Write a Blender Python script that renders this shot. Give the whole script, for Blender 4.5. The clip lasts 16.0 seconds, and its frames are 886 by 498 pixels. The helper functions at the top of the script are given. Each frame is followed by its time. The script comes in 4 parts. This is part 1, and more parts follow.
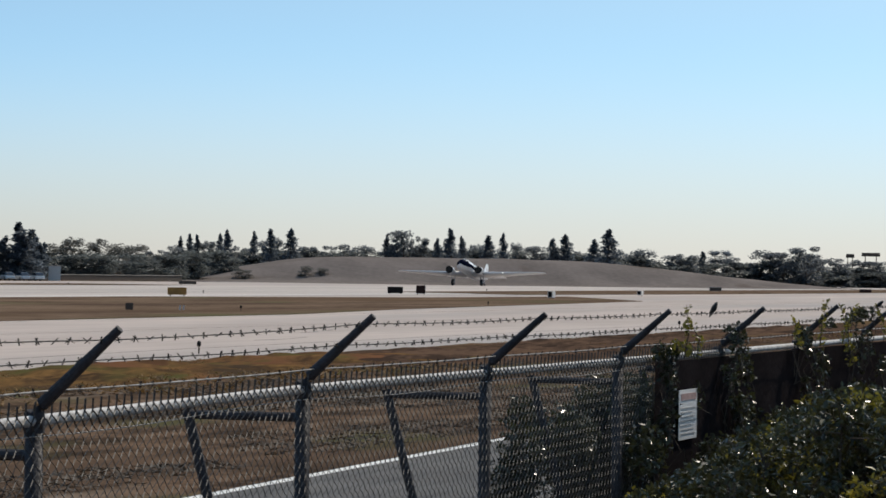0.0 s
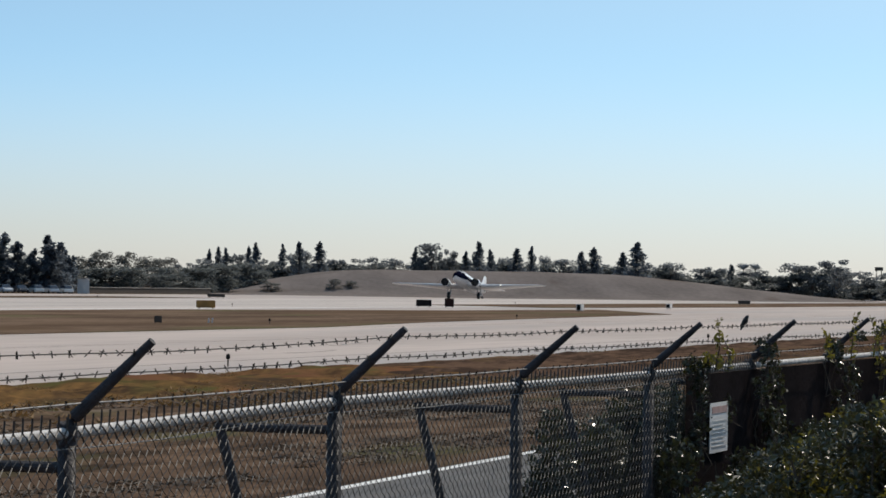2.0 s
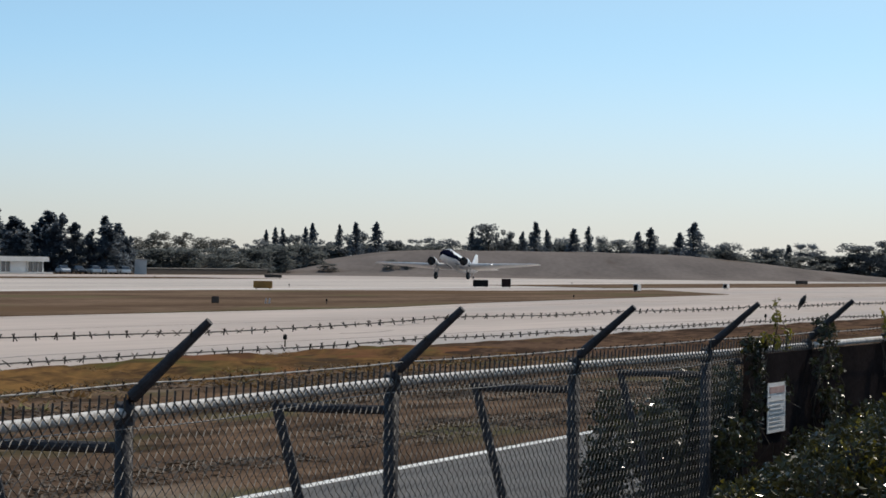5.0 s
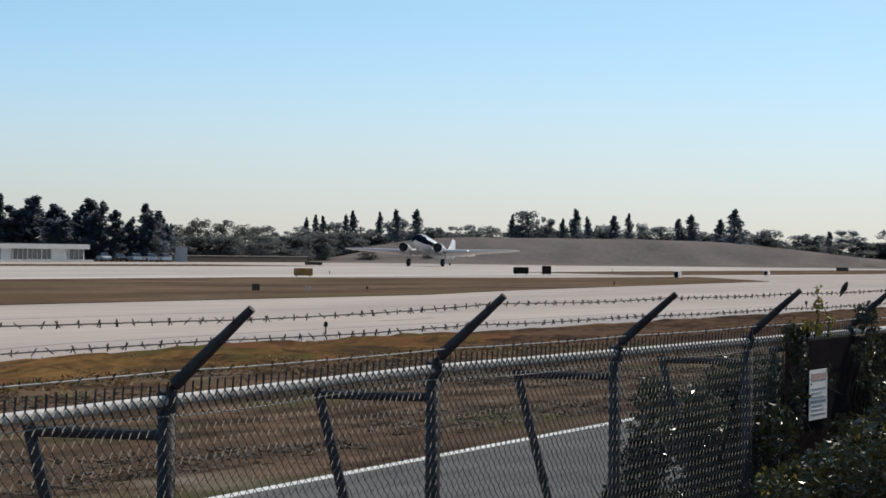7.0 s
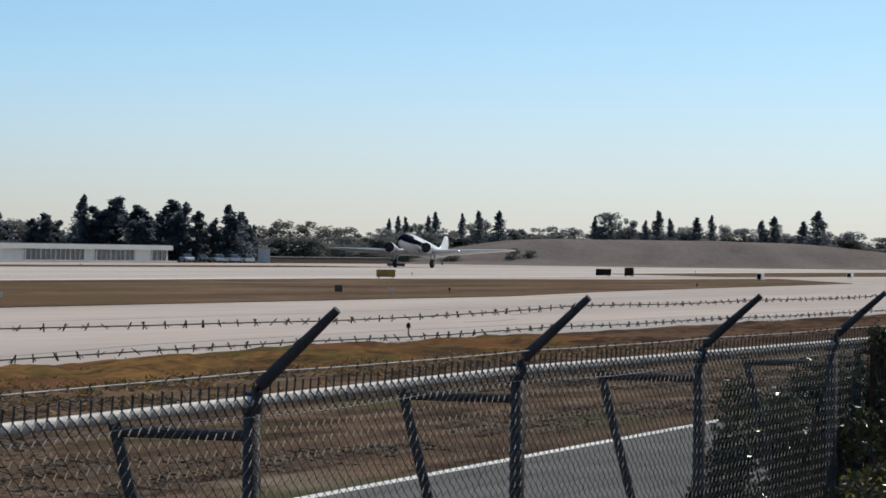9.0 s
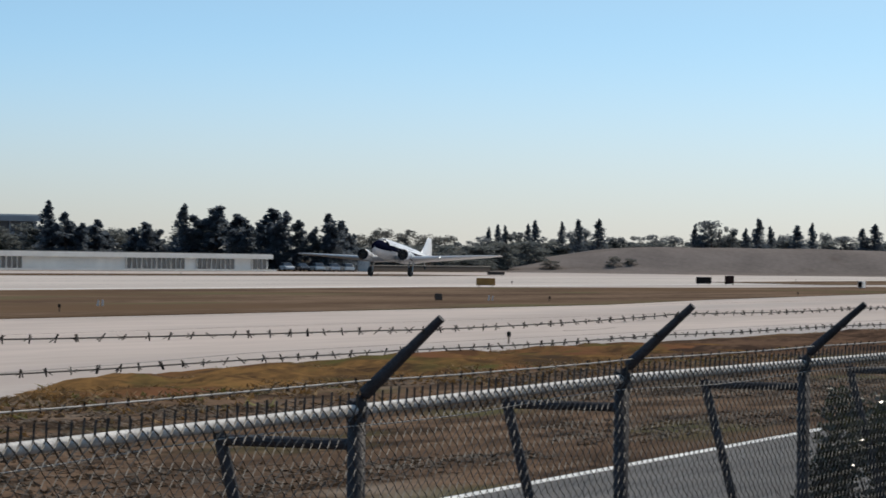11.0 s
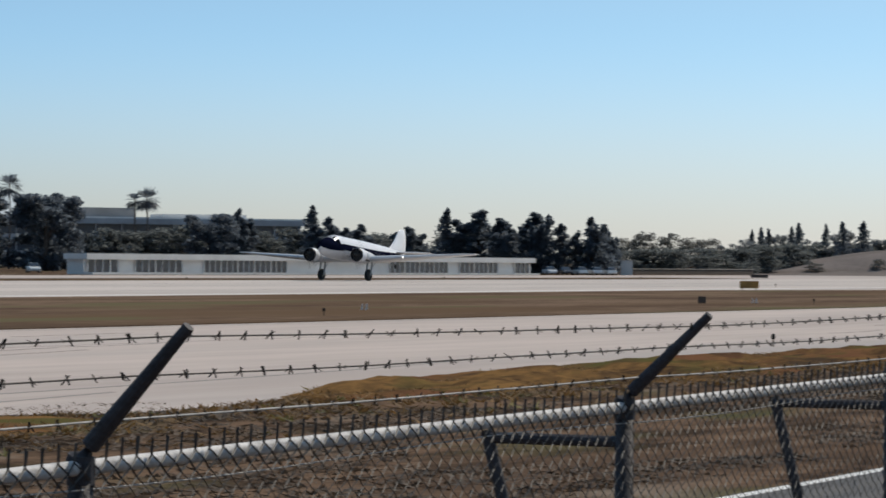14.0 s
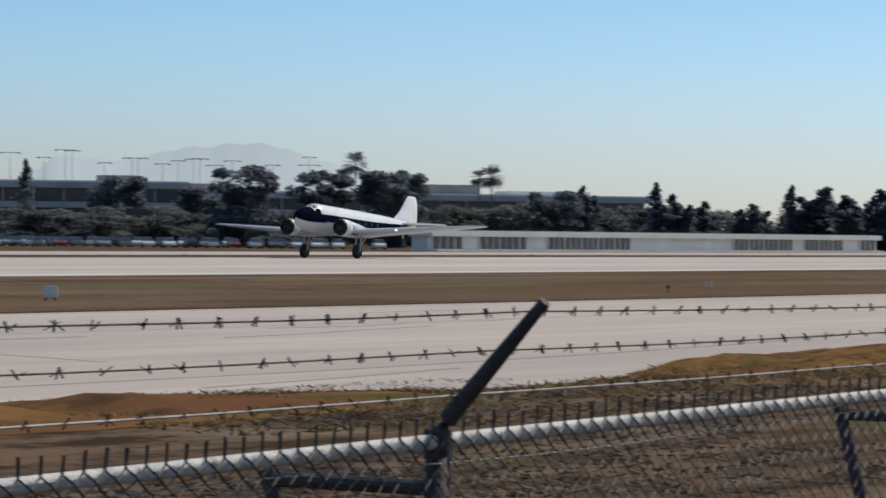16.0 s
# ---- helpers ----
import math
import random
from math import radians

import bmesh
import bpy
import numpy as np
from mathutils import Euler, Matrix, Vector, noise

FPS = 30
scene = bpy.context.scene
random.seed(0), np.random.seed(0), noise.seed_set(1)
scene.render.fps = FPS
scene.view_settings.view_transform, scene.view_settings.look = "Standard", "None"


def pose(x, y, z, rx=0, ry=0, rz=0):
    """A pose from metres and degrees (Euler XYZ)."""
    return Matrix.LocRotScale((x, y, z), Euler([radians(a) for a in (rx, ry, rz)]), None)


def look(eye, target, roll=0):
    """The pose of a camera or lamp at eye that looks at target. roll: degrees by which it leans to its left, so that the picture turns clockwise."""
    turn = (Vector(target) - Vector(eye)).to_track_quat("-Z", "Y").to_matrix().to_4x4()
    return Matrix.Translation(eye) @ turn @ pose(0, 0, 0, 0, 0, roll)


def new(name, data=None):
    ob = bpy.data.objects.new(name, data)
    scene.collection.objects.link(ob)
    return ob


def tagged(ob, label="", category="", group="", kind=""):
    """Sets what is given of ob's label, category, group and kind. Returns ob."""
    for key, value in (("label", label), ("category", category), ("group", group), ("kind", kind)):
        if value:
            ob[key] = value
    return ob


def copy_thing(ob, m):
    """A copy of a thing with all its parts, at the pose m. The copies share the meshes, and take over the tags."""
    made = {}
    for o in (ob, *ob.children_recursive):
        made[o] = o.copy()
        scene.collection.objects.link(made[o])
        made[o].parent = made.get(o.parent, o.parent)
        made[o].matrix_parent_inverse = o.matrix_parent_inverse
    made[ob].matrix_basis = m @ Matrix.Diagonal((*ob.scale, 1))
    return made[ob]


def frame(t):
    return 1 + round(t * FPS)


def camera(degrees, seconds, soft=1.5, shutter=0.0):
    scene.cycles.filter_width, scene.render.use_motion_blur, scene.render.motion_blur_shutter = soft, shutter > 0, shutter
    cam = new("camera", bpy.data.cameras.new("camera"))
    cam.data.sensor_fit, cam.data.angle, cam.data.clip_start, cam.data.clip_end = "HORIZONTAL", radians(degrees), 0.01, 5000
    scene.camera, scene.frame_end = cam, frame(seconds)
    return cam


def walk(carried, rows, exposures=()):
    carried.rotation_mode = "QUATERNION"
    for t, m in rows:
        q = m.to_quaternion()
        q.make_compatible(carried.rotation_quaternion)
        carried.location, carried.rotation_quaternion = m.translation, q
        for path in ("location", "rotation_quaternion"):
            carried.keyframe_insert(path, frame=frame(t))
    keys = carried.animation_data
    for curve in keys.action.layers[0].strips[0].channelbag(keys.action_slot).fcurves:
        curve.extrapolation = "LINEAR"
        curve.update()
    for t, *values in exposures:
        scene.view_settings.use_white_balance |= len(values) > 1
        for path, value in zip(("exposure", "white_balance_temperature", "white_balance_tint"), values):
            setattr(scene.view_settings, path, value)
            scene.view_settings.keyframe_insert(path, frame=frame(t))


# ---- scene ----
# World: y runs along the fence and the runway, x points away from the airfield, z up; the eye is near the origin.
cam = camera(14.89, 16.0, soft=1.6, shutter=0.55)
ROWS = [
    (0.0, -0.000, 0.000, 2.300, 16.437, 0.411, -0.850),
    (0.5, -0.008, -0.003, 2.300, 16.765, 0.418, -0.845),
    (1.0, -0.015, -0.003, 2.301, 16.932, 0.421, -0.779),
    (1.5, -0.015, -0.004, 2.300, 16.727, 0.655, -0.855),
    (2.0, -0.016, 0.000, 2.298, 16.917, 0.624, -0.869),
    (2.5, -0.014, 0.009, 2.297, 17.092, 0.425, -0.627),
    (3.0, -0.012, 0.015, 2.298, 17.191, 0.324, -0.519),
    (3.5, -0.009, 0.017, 2.299, 17.062, 0.319, -0.462),
    (4.0, -0.013, 0.017, 2.298, 17.303, 0.328, -0.617),
    (6.5, -0.027, 0.014, 2.296, 18.399, 0.160, -0.789),
    (7.0, -0.028, 0.014, 2.296, 18.557, 0.053, -0.751),
    (7.5, -0.031, 0.016, 2.295, 18.870, -0.031, -0.597),
    (8.0, -0.034, 0.011, 2.297, 19.078, -0.037, -0.644),
    (8.5, -0.034, 0.003, 2.296, 19.524, 0.015, -0.759),
    (11.0, -0.055, 0.011, 2.295, 21.634, 0.179, -0.757),
    (11.5, -0.061, 0.019, 2.294, 22.233, 0.227, -0.649),
    (12.0, -0.068, 0.024, 2.292, 22.572, 0.224, -0.647),
    (12.5, -0.073, 0.028, 2.271, 23.323, 0.252, -0.737),
    (13.0, -0.077, 0.032, 2.271, 24.264, 0.211, -0.659),
    (13.5, -0.080, 0.040, 2.270, 25.246, 0.180, -0.521),
    (14.0, -0.084, 0.037, 2.270, 26.069, 0.194, -0.528),
    (14.5, -0.084, 0.025, 2.271, 27.463, 0.155, -0.636),
    (15.0, -0.088, 0.011, 2.264, 29.374, -0.075, -0.544),
    (15.5, -0.091, -0.001, 2.264, 30.477, -0.282, -0.498),
    (16.0, -0.096, -0.008, 2.266, 31.870, -0.250, -0.601),
]
walk(cam, [(t, pose(x, y, z, 90 + pitch, roll, yaw)) for t, x, y, z, yaw, pitch, roll in ROWS])

# ---- light ----
SUN_AZ, SUN_EL = 17.0, 48.0          # degrees from +y towards +x, and above the horizon
scene.view_settings.exposure = 0.42
world = bpy.data.worlds.new("sky")
scene.world = world
world.use_nodes = True
wn, wl = world.node_tree.nodes, world.node_tree.links
wn.clear()
coord = wn.new("ShaderNodeTexCoord")
stretch = wn.new("ShaderNodeMapping")
stretch.inputs["Scale"].default_value = (1, 1, 4.0)
stretch.inputs["Location"].default_value = (0, 0, 0.06)
sky = wn.new("ShaderNodeTexSky")
sky.sky_type, sky.sun_disc = "NISHITA", False
sky.sun_elevation, sky.sun_rotation = radians(SUN_EL), radians(SUN_AZ)
sky.air_density, sky.dust_density, sky.ozone_density = 1.0, 0.8, 2.2
back = wn.new("ShaderNodeBackground")
back.inputs["Strength"].default_value = 0.13
wout = wn.new("ShaderNodeOutputWorld")
wl.new(coord.outputs["Generated"], stretch.inputs["Vector"])
wl.new(stretch.outputs["Vector"], sky.inputs["Vector"])
tint = wn.new("ShaderNodeMixRGB")
tint.blend_type = "MULTIPLY"
tint.inputs["Fac"].default_value, tint.inputs["Color2"].default_value = 1.0, (0.80, 0.932, 0.822, 1)
wl.new(sky.outputs["Color"], tint.inputs["Color1"])
# pale haze lying along the horizon
parts = wn.new("ShaderNodeSeparateXYZ")
wl.new(coord.outputs["Generated"], parts.inputs["Vector"])
fade = wn.new("ShaderNodeMapRange")
fade.interpolation_type = "SMOOTHSTEP"
fade.inputs["From Min"].default_value, fade.inputs["From Max"].default_value = -0.006, 0.072
fade.inputs["To Min"].default_value, fade.inputs["To Max"].default_value = 0.97, 0.0
wl.new(parts.outputs["Z"], fade.inputs["Value"])
haze = wn.new("ShaderNodeMixRGB")
wl.new(fade.outputs["Result"], haze.inputs["Fac"])
wl.new(tint.outputs["Color"], haze.inputs["Color1"])
# the air is brighter towards the sun
towards = wn.new("ShaderNodeVectorMath")
towards.operation = "DOT_PRODUCT"
towards.inputs[1].default_value = (math.sin(radians(SUN_AZ + 15)), math.cos(radians(SUN_AZ + 15)), 0)
wl.new(coord.outputs["Generated"], towards.inputs[0])
glow = wn.new("ShaderNodeMapRange")
glow.interpolation_type = "SMOOTHSTEP"
glow.inputs["From Min"].default_value, glow.inputs["From Max"].default_value = 0.20, 0.80
glow.inputs["To Min"].default_value, glow.inputs["To Max"].default_value = 0.58, 1.0
wl.new(towards.outputs["Value"], glow.inputs["Value"])
aglow = wn.new("ShaderNodeVectorMath")
aglow.operation = "SCALE"
aglow.inputs[0].default_value = (4.2, 3.93, 3.6)
wl.new(glow.outputs["Result"], aglow.inputs["Scale"])
wl.new(aglow.outputs["Vector"], haze.inputs["Color2"])
wl.new(haze.outputs["Color"], back.inputs["Color"])
wl.new(back.outputs["Background"], wout.inputs["Surface"])
sun_data = bpy.data.lights.new("sun", "SUN")
sun_data.energy, sun_data.angle, sun_data.color = 2.6, radians(0.53), (1.0, 0.91, 0.78)
sun = new("sun", sun_data)
to_sun = Vector((math.sin(radians(SUN_AZ)) * math.cos(radians(SUN_EL)), math.cos(radians(SUN_AZ)) * math.cos(radians(SUN_EL)), math.sin(radians(SUN_EL))))
sun.matrix_world = look(to_sun * 50, (0, 0, 0))


# ---- materials ----
def mat(name, a, b=None, rough=0.7, metal=0.0, scale=4.0, fine=40.0, bump=0.0, stretch_y=1.0, per_piece=0.0, emit=0.0, through_light=0.0, coords="Object", spread=(0.35, 0.65), gloss=None, patch=None):
    """Two-scale noise between colours a and b, with fine relief; per_piece varies the value from piece to piece."""
    m = bpy.data.materials.new(name)
    m.use_nodes = True
    n, l = m.node_tree.nodes, m.node_tree.links
    s = n["Principled BSDF"]
    b = b or tuple(c * 0.72 for c in a)
    tc = n.new("ShaderNodeTexCoord")
    mp = n.new("ShaderNodeMapping")
    mp.inputs["Scale"].default_value = (1, stretch_y, 1)
    l.new(tc.outputs[coords], mp.inputs["Vector"])
    big, small = n.new("ShaderNodeTexNoise"), n.new("ShaderNodeTexNoise")
    big.inputs["Scale"].default_value, big.inputs["Detail"].default_value = scale, 5
    small.inputs["Scale"].default_value, small.inputs["Detail"].default_value = fine, 3
    for t in (big, small):
        l.new(mp.outputs["Vector"], t.inputs["Vector"])
    add = n.new("ShaderNodeMath")
    add.operation = "MULTIPLY_ADD"
    add.inputs[1].default_value = 0.35
    l.new(small.outputs["Fac"], add.inputs[0])
    half = n.new("ShaderNodeMath")
    half.operation = "MULTIPLY"
    half.inputs[1].default_value = 0.65
    l.new(big.outputs["Fac"], half.inputs[0])
    l.new(half.outputs[0], add.inputs[2])
    ramp = n.new("ShaderNodeValToRGB")
    ramp.color_ramp.elements[0].position, ramp.color_ramp.elements[1].position = spread
    ramp.color_ramp.elements[0].color, ramp.color_ramp.elements[1].color = (*b, 1), (*a, 1)
    l.new(add.outputs[0], ramp.inputs["Fac"])
    colour = ramp.outputs["Color"]
    for tone, size, lo, hi in patch or ():
        # wide blotches of another tone
        blot = n.new("ShaderNodeTexNoise")
        blot.inputs["Scale"].default_value, blot.inputs["Detail"].default_value = size, 4
        shift = n.new("ShaderNodeVectorMath")
        shift.inputs[1].default_value = (17.0 * size + 31 * tone[0], 9.0 + 40 * tone[1], 5.0)
        l.new(mp.outputs["Vector"], shift.inputs[0])
        l.new(shift.outputs["Vector"], blot.inputs["Vector"])
        edge = n.new("ShaderNodeMapRange")
        edge.inputs["From Min"].default_value, edge.inputs["From Max"].default_value = lo, hi
        l.new(blot.outputs["Fac"], edge.inputs["Value"])
        over = n.new("ShaderNodeMixRGB")
        over.inputs["Color2"].default_value = (*tone, 1)
        l.new(edge.outputs["Result"], over.inputs["Fac"])
        l.new(colour, over.inputs["Color1"])
        colour = over.outputs["Color"]
    if per_piece:
        g = n.new("ShaderNodeNewGeometry")
        mr = n.new("ShaderNodeMapRange")
        mr.inputs["To Min"].default_value, mr.inputs["To Max"].default_value = 1 - per_piece, 1 + per_piece
        l.new(g.outputs["Random Per Island"], mr.inputs["Value"])
        hs = n.new("ShaderNodeHueSaturation")
        l.new(mr.outputs["Result"], hs.inputs["Value"])
        l.new(colour, hs.inputs["Color"])
        colour = hs.outputs["Color"]
    l.new(colour, s.inputs["Base Color"])
    s.inputs["Roughness"].default_value, s.inputs["Metallic"].default_value = rough, metal
    if bump:
        bp = n.new("ShaderNodeBump")
        bp.inputs["Strength"].default_value, bp.inputs["Distance"].default_value = bump, 0.02
        l.new(small.outputs["Fac"], bp.inputs["Height"])
        l.new(bp.outputs["Normal"], s.inputs["Normal"])
    if through_light:
        tr = n.new("ShaderNodeBsdfTranslucent")
        l.new(colour, tr.inputs["Color"])
        mix = n.new("ShaderNodeMixShader")
        mix.inputs["Fac"].default_value = through_light
        l.new(s.outputs["BSDF"], mix.inputs[1])
        l.new(tr.outputs["BSDF"], mix.inputs[2])
        l.new(mix.outputs["Shader"], n["Material Output"].inputs["Surface"])
    if emit:
        s.inputs["Emission Color"].default_value = (*a, 1)
        s.inputs["Emission Strength"].default_value = emit
    if gloss is not None:
        s.inputs["Specular IOR Level"].default_value = gloss
    return m


M_EARTH = mat("dry_grass_ground", (0.148, 0.097, 0.066), (0.045, 0.032, 0.024), 0.95, scale=0.9, fine=7.0, bump=0.9, stretch_y=0.4, spread=(0.42, 0.58), gloss=0.0, patch=(((0.096, 0.064, 0.045), 0.22, 0.54, 0.70), ((0.082, 0.076, 0.040), 0.35, 0.56, 0.68), ((0.20, 0.160, 0.126), 0.5, 0.58, 0.72)))
M_VERGE = mat("verge_grass", (0.170, 0.118, 0.083), (0.092, 0.063, 0.046), 0.95, scale=0.16, fine=1.8, bump=0.5, stretch_y=0.3, spread=(0.42, 0.58), gloss=0.0, patch=(((0.120, 0.080, 0.052), 0.07, 0.54, 0.68), ((0.115, 0.100, 0.058), 0.11, 0.58, 0.68)))
M_CONCRETE = mat("airfield_concrete", (0.492, 0.413, 0.368), (0.388, 0.328, 0.294), 0.9, scale=0.09, fine=0.9, stretch_y=0.12, spread=(0.40, 0.60), gloss=0.1, patch=(((0.345, 0.312, 0.294), 0.07, 0.50, 0.66),))
M_RUNWAY = mat("runway_concrete", (0.52, 0.455, 0.412), (0.42, 0.370, 0.335), 0.9, scale=0.08, fine=0.8, stretch_y=0.1, spread=(0.40, 0.60), gloss=0.1, patch=(((0.37, 0.335, 0.315), 0.05, 0.52, 0.66),))
M_ASPHALT = mat("road_asphalt", (0.130, 0.124, 0.122), (0.085, 0.082, 0.081), 0.9, scale=0.5, fine=12, bump=0.3, gloss=0.1)
M_SEAL = mat("joint_sealant", (0.25, 0.23, 0.21), (0.17, 0.155, 0.145), 0.9, scale=1, fine=8)
M_PAINT = mat("road_paint", (0.78, 0.77, 0.74), (0.55, 0.54, 0.52), 0.7, scale=2, fine=20)
M_MOUND = mat("bare_soil", (0.205, 0.175, 0.160), (0.140, 0.120, 0.110), 0.95, scale=0.09, fine=0.9, bump=0.5, gloss=0.0, patch=(((0.125, 0.100, 0.085), 0.06, 0.58, 0.68),))
M_GOLD = mat("matted_golden_grass", (0.190, 0.106, 0.042), (0.062, 0.039, 0.023), 0.95, scale=0.6, fine=5.0, bump=0.9, stretch_y=0.35, spread=(0.42, 0.58), gloss=0.0, patch=(((0.145, 0.070, 0.038), 0.28, 0.47, 0.58), ((0.088, 0.076, 0.030), 0.45, 0.54, 0.63), ((0.062, 0.042, 0.028), 0.7, 0.56, 0.66)))
M_RUSSET = mat("matted_russet_grass", (0.120, 0.074, 0.050), (0.050, 0.033, 0.025), 0.95, scale=0.5, fine=4.0, bump=0.8, stretch_y=0.3, spread=(0.42, 0.58), gloss=0.0, patch=(((0.135, 0.088, 0.046), 0.15, 0.54, 0.66),))
M_TUFT = mat("golden_grass", (0.25, 0.145, 0.055), (0.12, 0.07, 0.03), 0.85, scale=0.25, fine=4, per_piece=0.35, through_light=0.3)
M_TUFT_BROWN = mat("brown_grass", (0.150, 0.105, 0.072), (0.06, 0.045, 0.032), 0.9, scale=0.25, fine=4, per_piece=0.45, through_light=0.25)
M_TUFT_GREEN = mat("olive_grass", (0.20, 0.17, 0.055), (0.11, 0.095, 0.035), 0.85, scale=0.3, fine=4, per_piece=0.35, through_light=0.3)
# galvanised posts and arms: their backlit shade is put into this dark colour
M_STEEL = mat("shade_dark_galvanised_steel", (0.066, 0.061, 0.066), (0.030, 0.028, 0.031), 0.6, 0.0, scale=6, fine=80, bump=0.25, gloss=0.2)
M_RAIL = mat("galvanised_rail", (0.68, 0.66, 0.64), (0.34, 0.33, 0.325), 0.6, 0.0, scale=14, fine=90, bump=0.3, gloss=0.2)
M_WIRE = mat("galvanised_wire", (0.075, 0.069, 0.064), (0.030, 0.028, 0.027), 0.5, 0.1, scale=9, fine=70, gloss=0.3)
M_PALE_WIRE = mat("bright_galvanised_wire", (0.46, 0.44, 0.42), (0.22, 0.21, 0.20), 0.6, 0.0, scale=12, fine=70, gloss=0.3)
M_BARB = mat("rusty_wire", (0.032, 0.026, 0.023), (0.016, 0.013, 0.012), 0.6, 0.2, scale=6, fine=60, gloss=0.2)
M_SCREEN = mat("privacy_screen_fabric", (0.050, 0.041, 0.042), (0.030, 0.025, 0.026), 0.95, scale=1.2, fine=30, bump=0.3, gloss=0.0)
M_LEAF = mat("hedge_leaf", (0.062, 0.062, 0.022), (0.024, 0.026, 0.011), 0.30, scale=1.5, fine=12, per_piece=0.5, through_light=0.20, gloss=0.5)
# leaves lit from behind: the yellow glow is put into the base colour
M_LEAF_YELLOW = mat("backlit_leaf", (0.24, 0.20, 0.030), (0.10, 0.095, 0.018), 0.4, scale=1.5, fine=12, per_piece=0.45, through_light=0.45)
M_TWIG = mat("twig_bark", (0.10, 0.075, 0.055), None, 0.9, scale=8, fine=60)
# far foliage: haze is painted in by raised, bluish base colours and translucency
M_TREE = mat("hazed_foliage", (0.19, 0.208, 0.222), (0.135, 0.148, 0.16), 0.5, scale=0.2, fine=2, per_piece=0.3, through_light=0.75)
M_CONIFER = mat("hazed_evergreen_foliage", (0.15, 0.176, 0.206), (0.105, 0.124, 0.146), 0.5, scale=0.2, fine=2, per_piece=0.3, through_light=0.75)
M_DRYTREE = mat("hazed_sparse_foliage", (0.21, 0.205, 0.185), (0.15, 0.148, 0.135), 0.85, scale=0.2, fine=2, per_piece=0.3, through_light=0.55)
M_BUSH = mat("hazed_shrub_foliage", (0.170, 0.182, 0.176), (0.115, 0.125, 0.122), 0.6, scale=0.2, fine=2, per_piece=0.35, through_light=0.72)
M_BARK = mat("tree_bark", (0.13, 0.10, 0.08), None, 0.95, scale=2, fine=12, bump=0.4)
M_WHITE = mat("white_stucco", (0.74, 0.72, 0.69), (0.62, 0.60, 0.575), 0.8, scale=0.3, fine=4)
M_ROOF = mat("grey_roofing", (0.30, 0.295, 0.29), None, 0.85, scale=0.3, fine=3)
M_HANGAR = mat("blue_grey_cladding", (0.10, 0.125, 0.165), None, 0.6, scale=0.4, fine=4)
M_TAN = mat("tan_render", (0.52, 0.45, 0.38), None, 0.85, scale=0.5, fine=5)
M_WINDSCREEN = mat("windscreen_glass", (0.010, 0.012, 0.018), None, 0.5, scale=1, fine=4, gloss=0.0)
M_DARKGLASS = mat("dark_glazing", (0.045, 0.055, 0.075), (0.03, 0.035, 0.045), 0.12, scale=0.2, fine=1)
M_FRAME = mat("grey_mullion", (0.50, 0.495, 0.49), None, 0.6, scale=1, fine=8)
M_SLAB = mat("terminal_slab", (0.40, 0.41, 0.43), (0.29, 0.30, 0.315), 0.8, scale=0.1, fine=1)
M_AIR_WHITE = mat("aircraft_white_paint", (0.86, 0.86, 0.87), (0.80, 0.80, 0.81), 0.22, scale=0.8, fine=6)
M_AIR_NAVY = mat("aircraft_navy_paint", (0.008, 0.010, 0.026), (0.006, 0.007, 0.018), 0.45, scale=0.8, fine=6, gloss=0.0)
M_AIR_SILVER = mat("aircraft_bare_metal", (0.62, 0.62, 0.64), (0.50, 0.50, 0.52), 0.42, 0.55, scale=0.8, fine=5)
M_AIR_BELLY = mat("aircraft_belly_paint", (0.66, 0.66, 0.67), (0.58, 0.58, 0.59), 0.35, scale=0.8, fine=5)
M_AIR_GREY = mat("aircraft_wing_grey", (0.62, 0.62, 0.63), (0.54, 0.54, 0.55), 0.4, 0.1, scale=0.8, fine=5)
M_COWL = mat("cowl_dark_front", (0.016, 0.017, 0.022), None, 0.4, scale=2, fine=12, gloss=0.2)
M_BLACK = mat("black_rubber", (0.025, 0.025, 0.026), None, 0.8, scale=4, fine=30)
M_ENGINE = mat("engine_dark_metal", (0.06, 0.058, 0.056), None, 0.5, 0.6, scale=6, fine=30)
M_LAMP = mat("landing_lamp", (1.0, 0.97, 0.92), None, 0.3, emit=1.5)
M_SIGN_BLACK = mat("sign_black", (0.012, 0.011, 0.011), None, 0.6, scale=2, fine=20, gloss=0.1)
M_SIGN_RED = mat("sign_red", (0.030, 0.015, 0.013), None, 0.6, scale=2, fine=20, gloss=0.1)
M_SIGN_OCHRE = mat("sign_ochre", (0.30, 0.165, 0.04), (0.20, 0.11, 0.03), 0.8, scale=2, fine=12)
M_SIGN_GREY = mat("sign_grey", (0.13, 0.10, 0.08), None, 0.8, scale=2, fine=12, gloss=0.2)
M_SIGN_WHITE = mat("sign_white", (0.72, 0.70, 0.68), (0.60, 0.58, 0.56), 0.6, scale=3, fine=20)
M_TEXT = mat("faded_print", (0.40, 0.385, 0.375), None, 0.7, scale=10, fine=60)
M_TEXT_RED = mat("faded_red_print", (0.46, 0.29, 0.26), None, 0.7, scale=10, fine=60)
M_FEATHER = mat("black_feathers", (0.02, 0.02, 0.022), None, 0.5, scale=20, fine=90)
# hills: haze painted as a pale base colour plus a glow of their own
M_HILL = mat("haze_painted_hill", (0.30, 0.33, 0.34), (0.29, 0.32, 0.33), 1.0, scale=0.002, fine=0.01, emit=0.78)
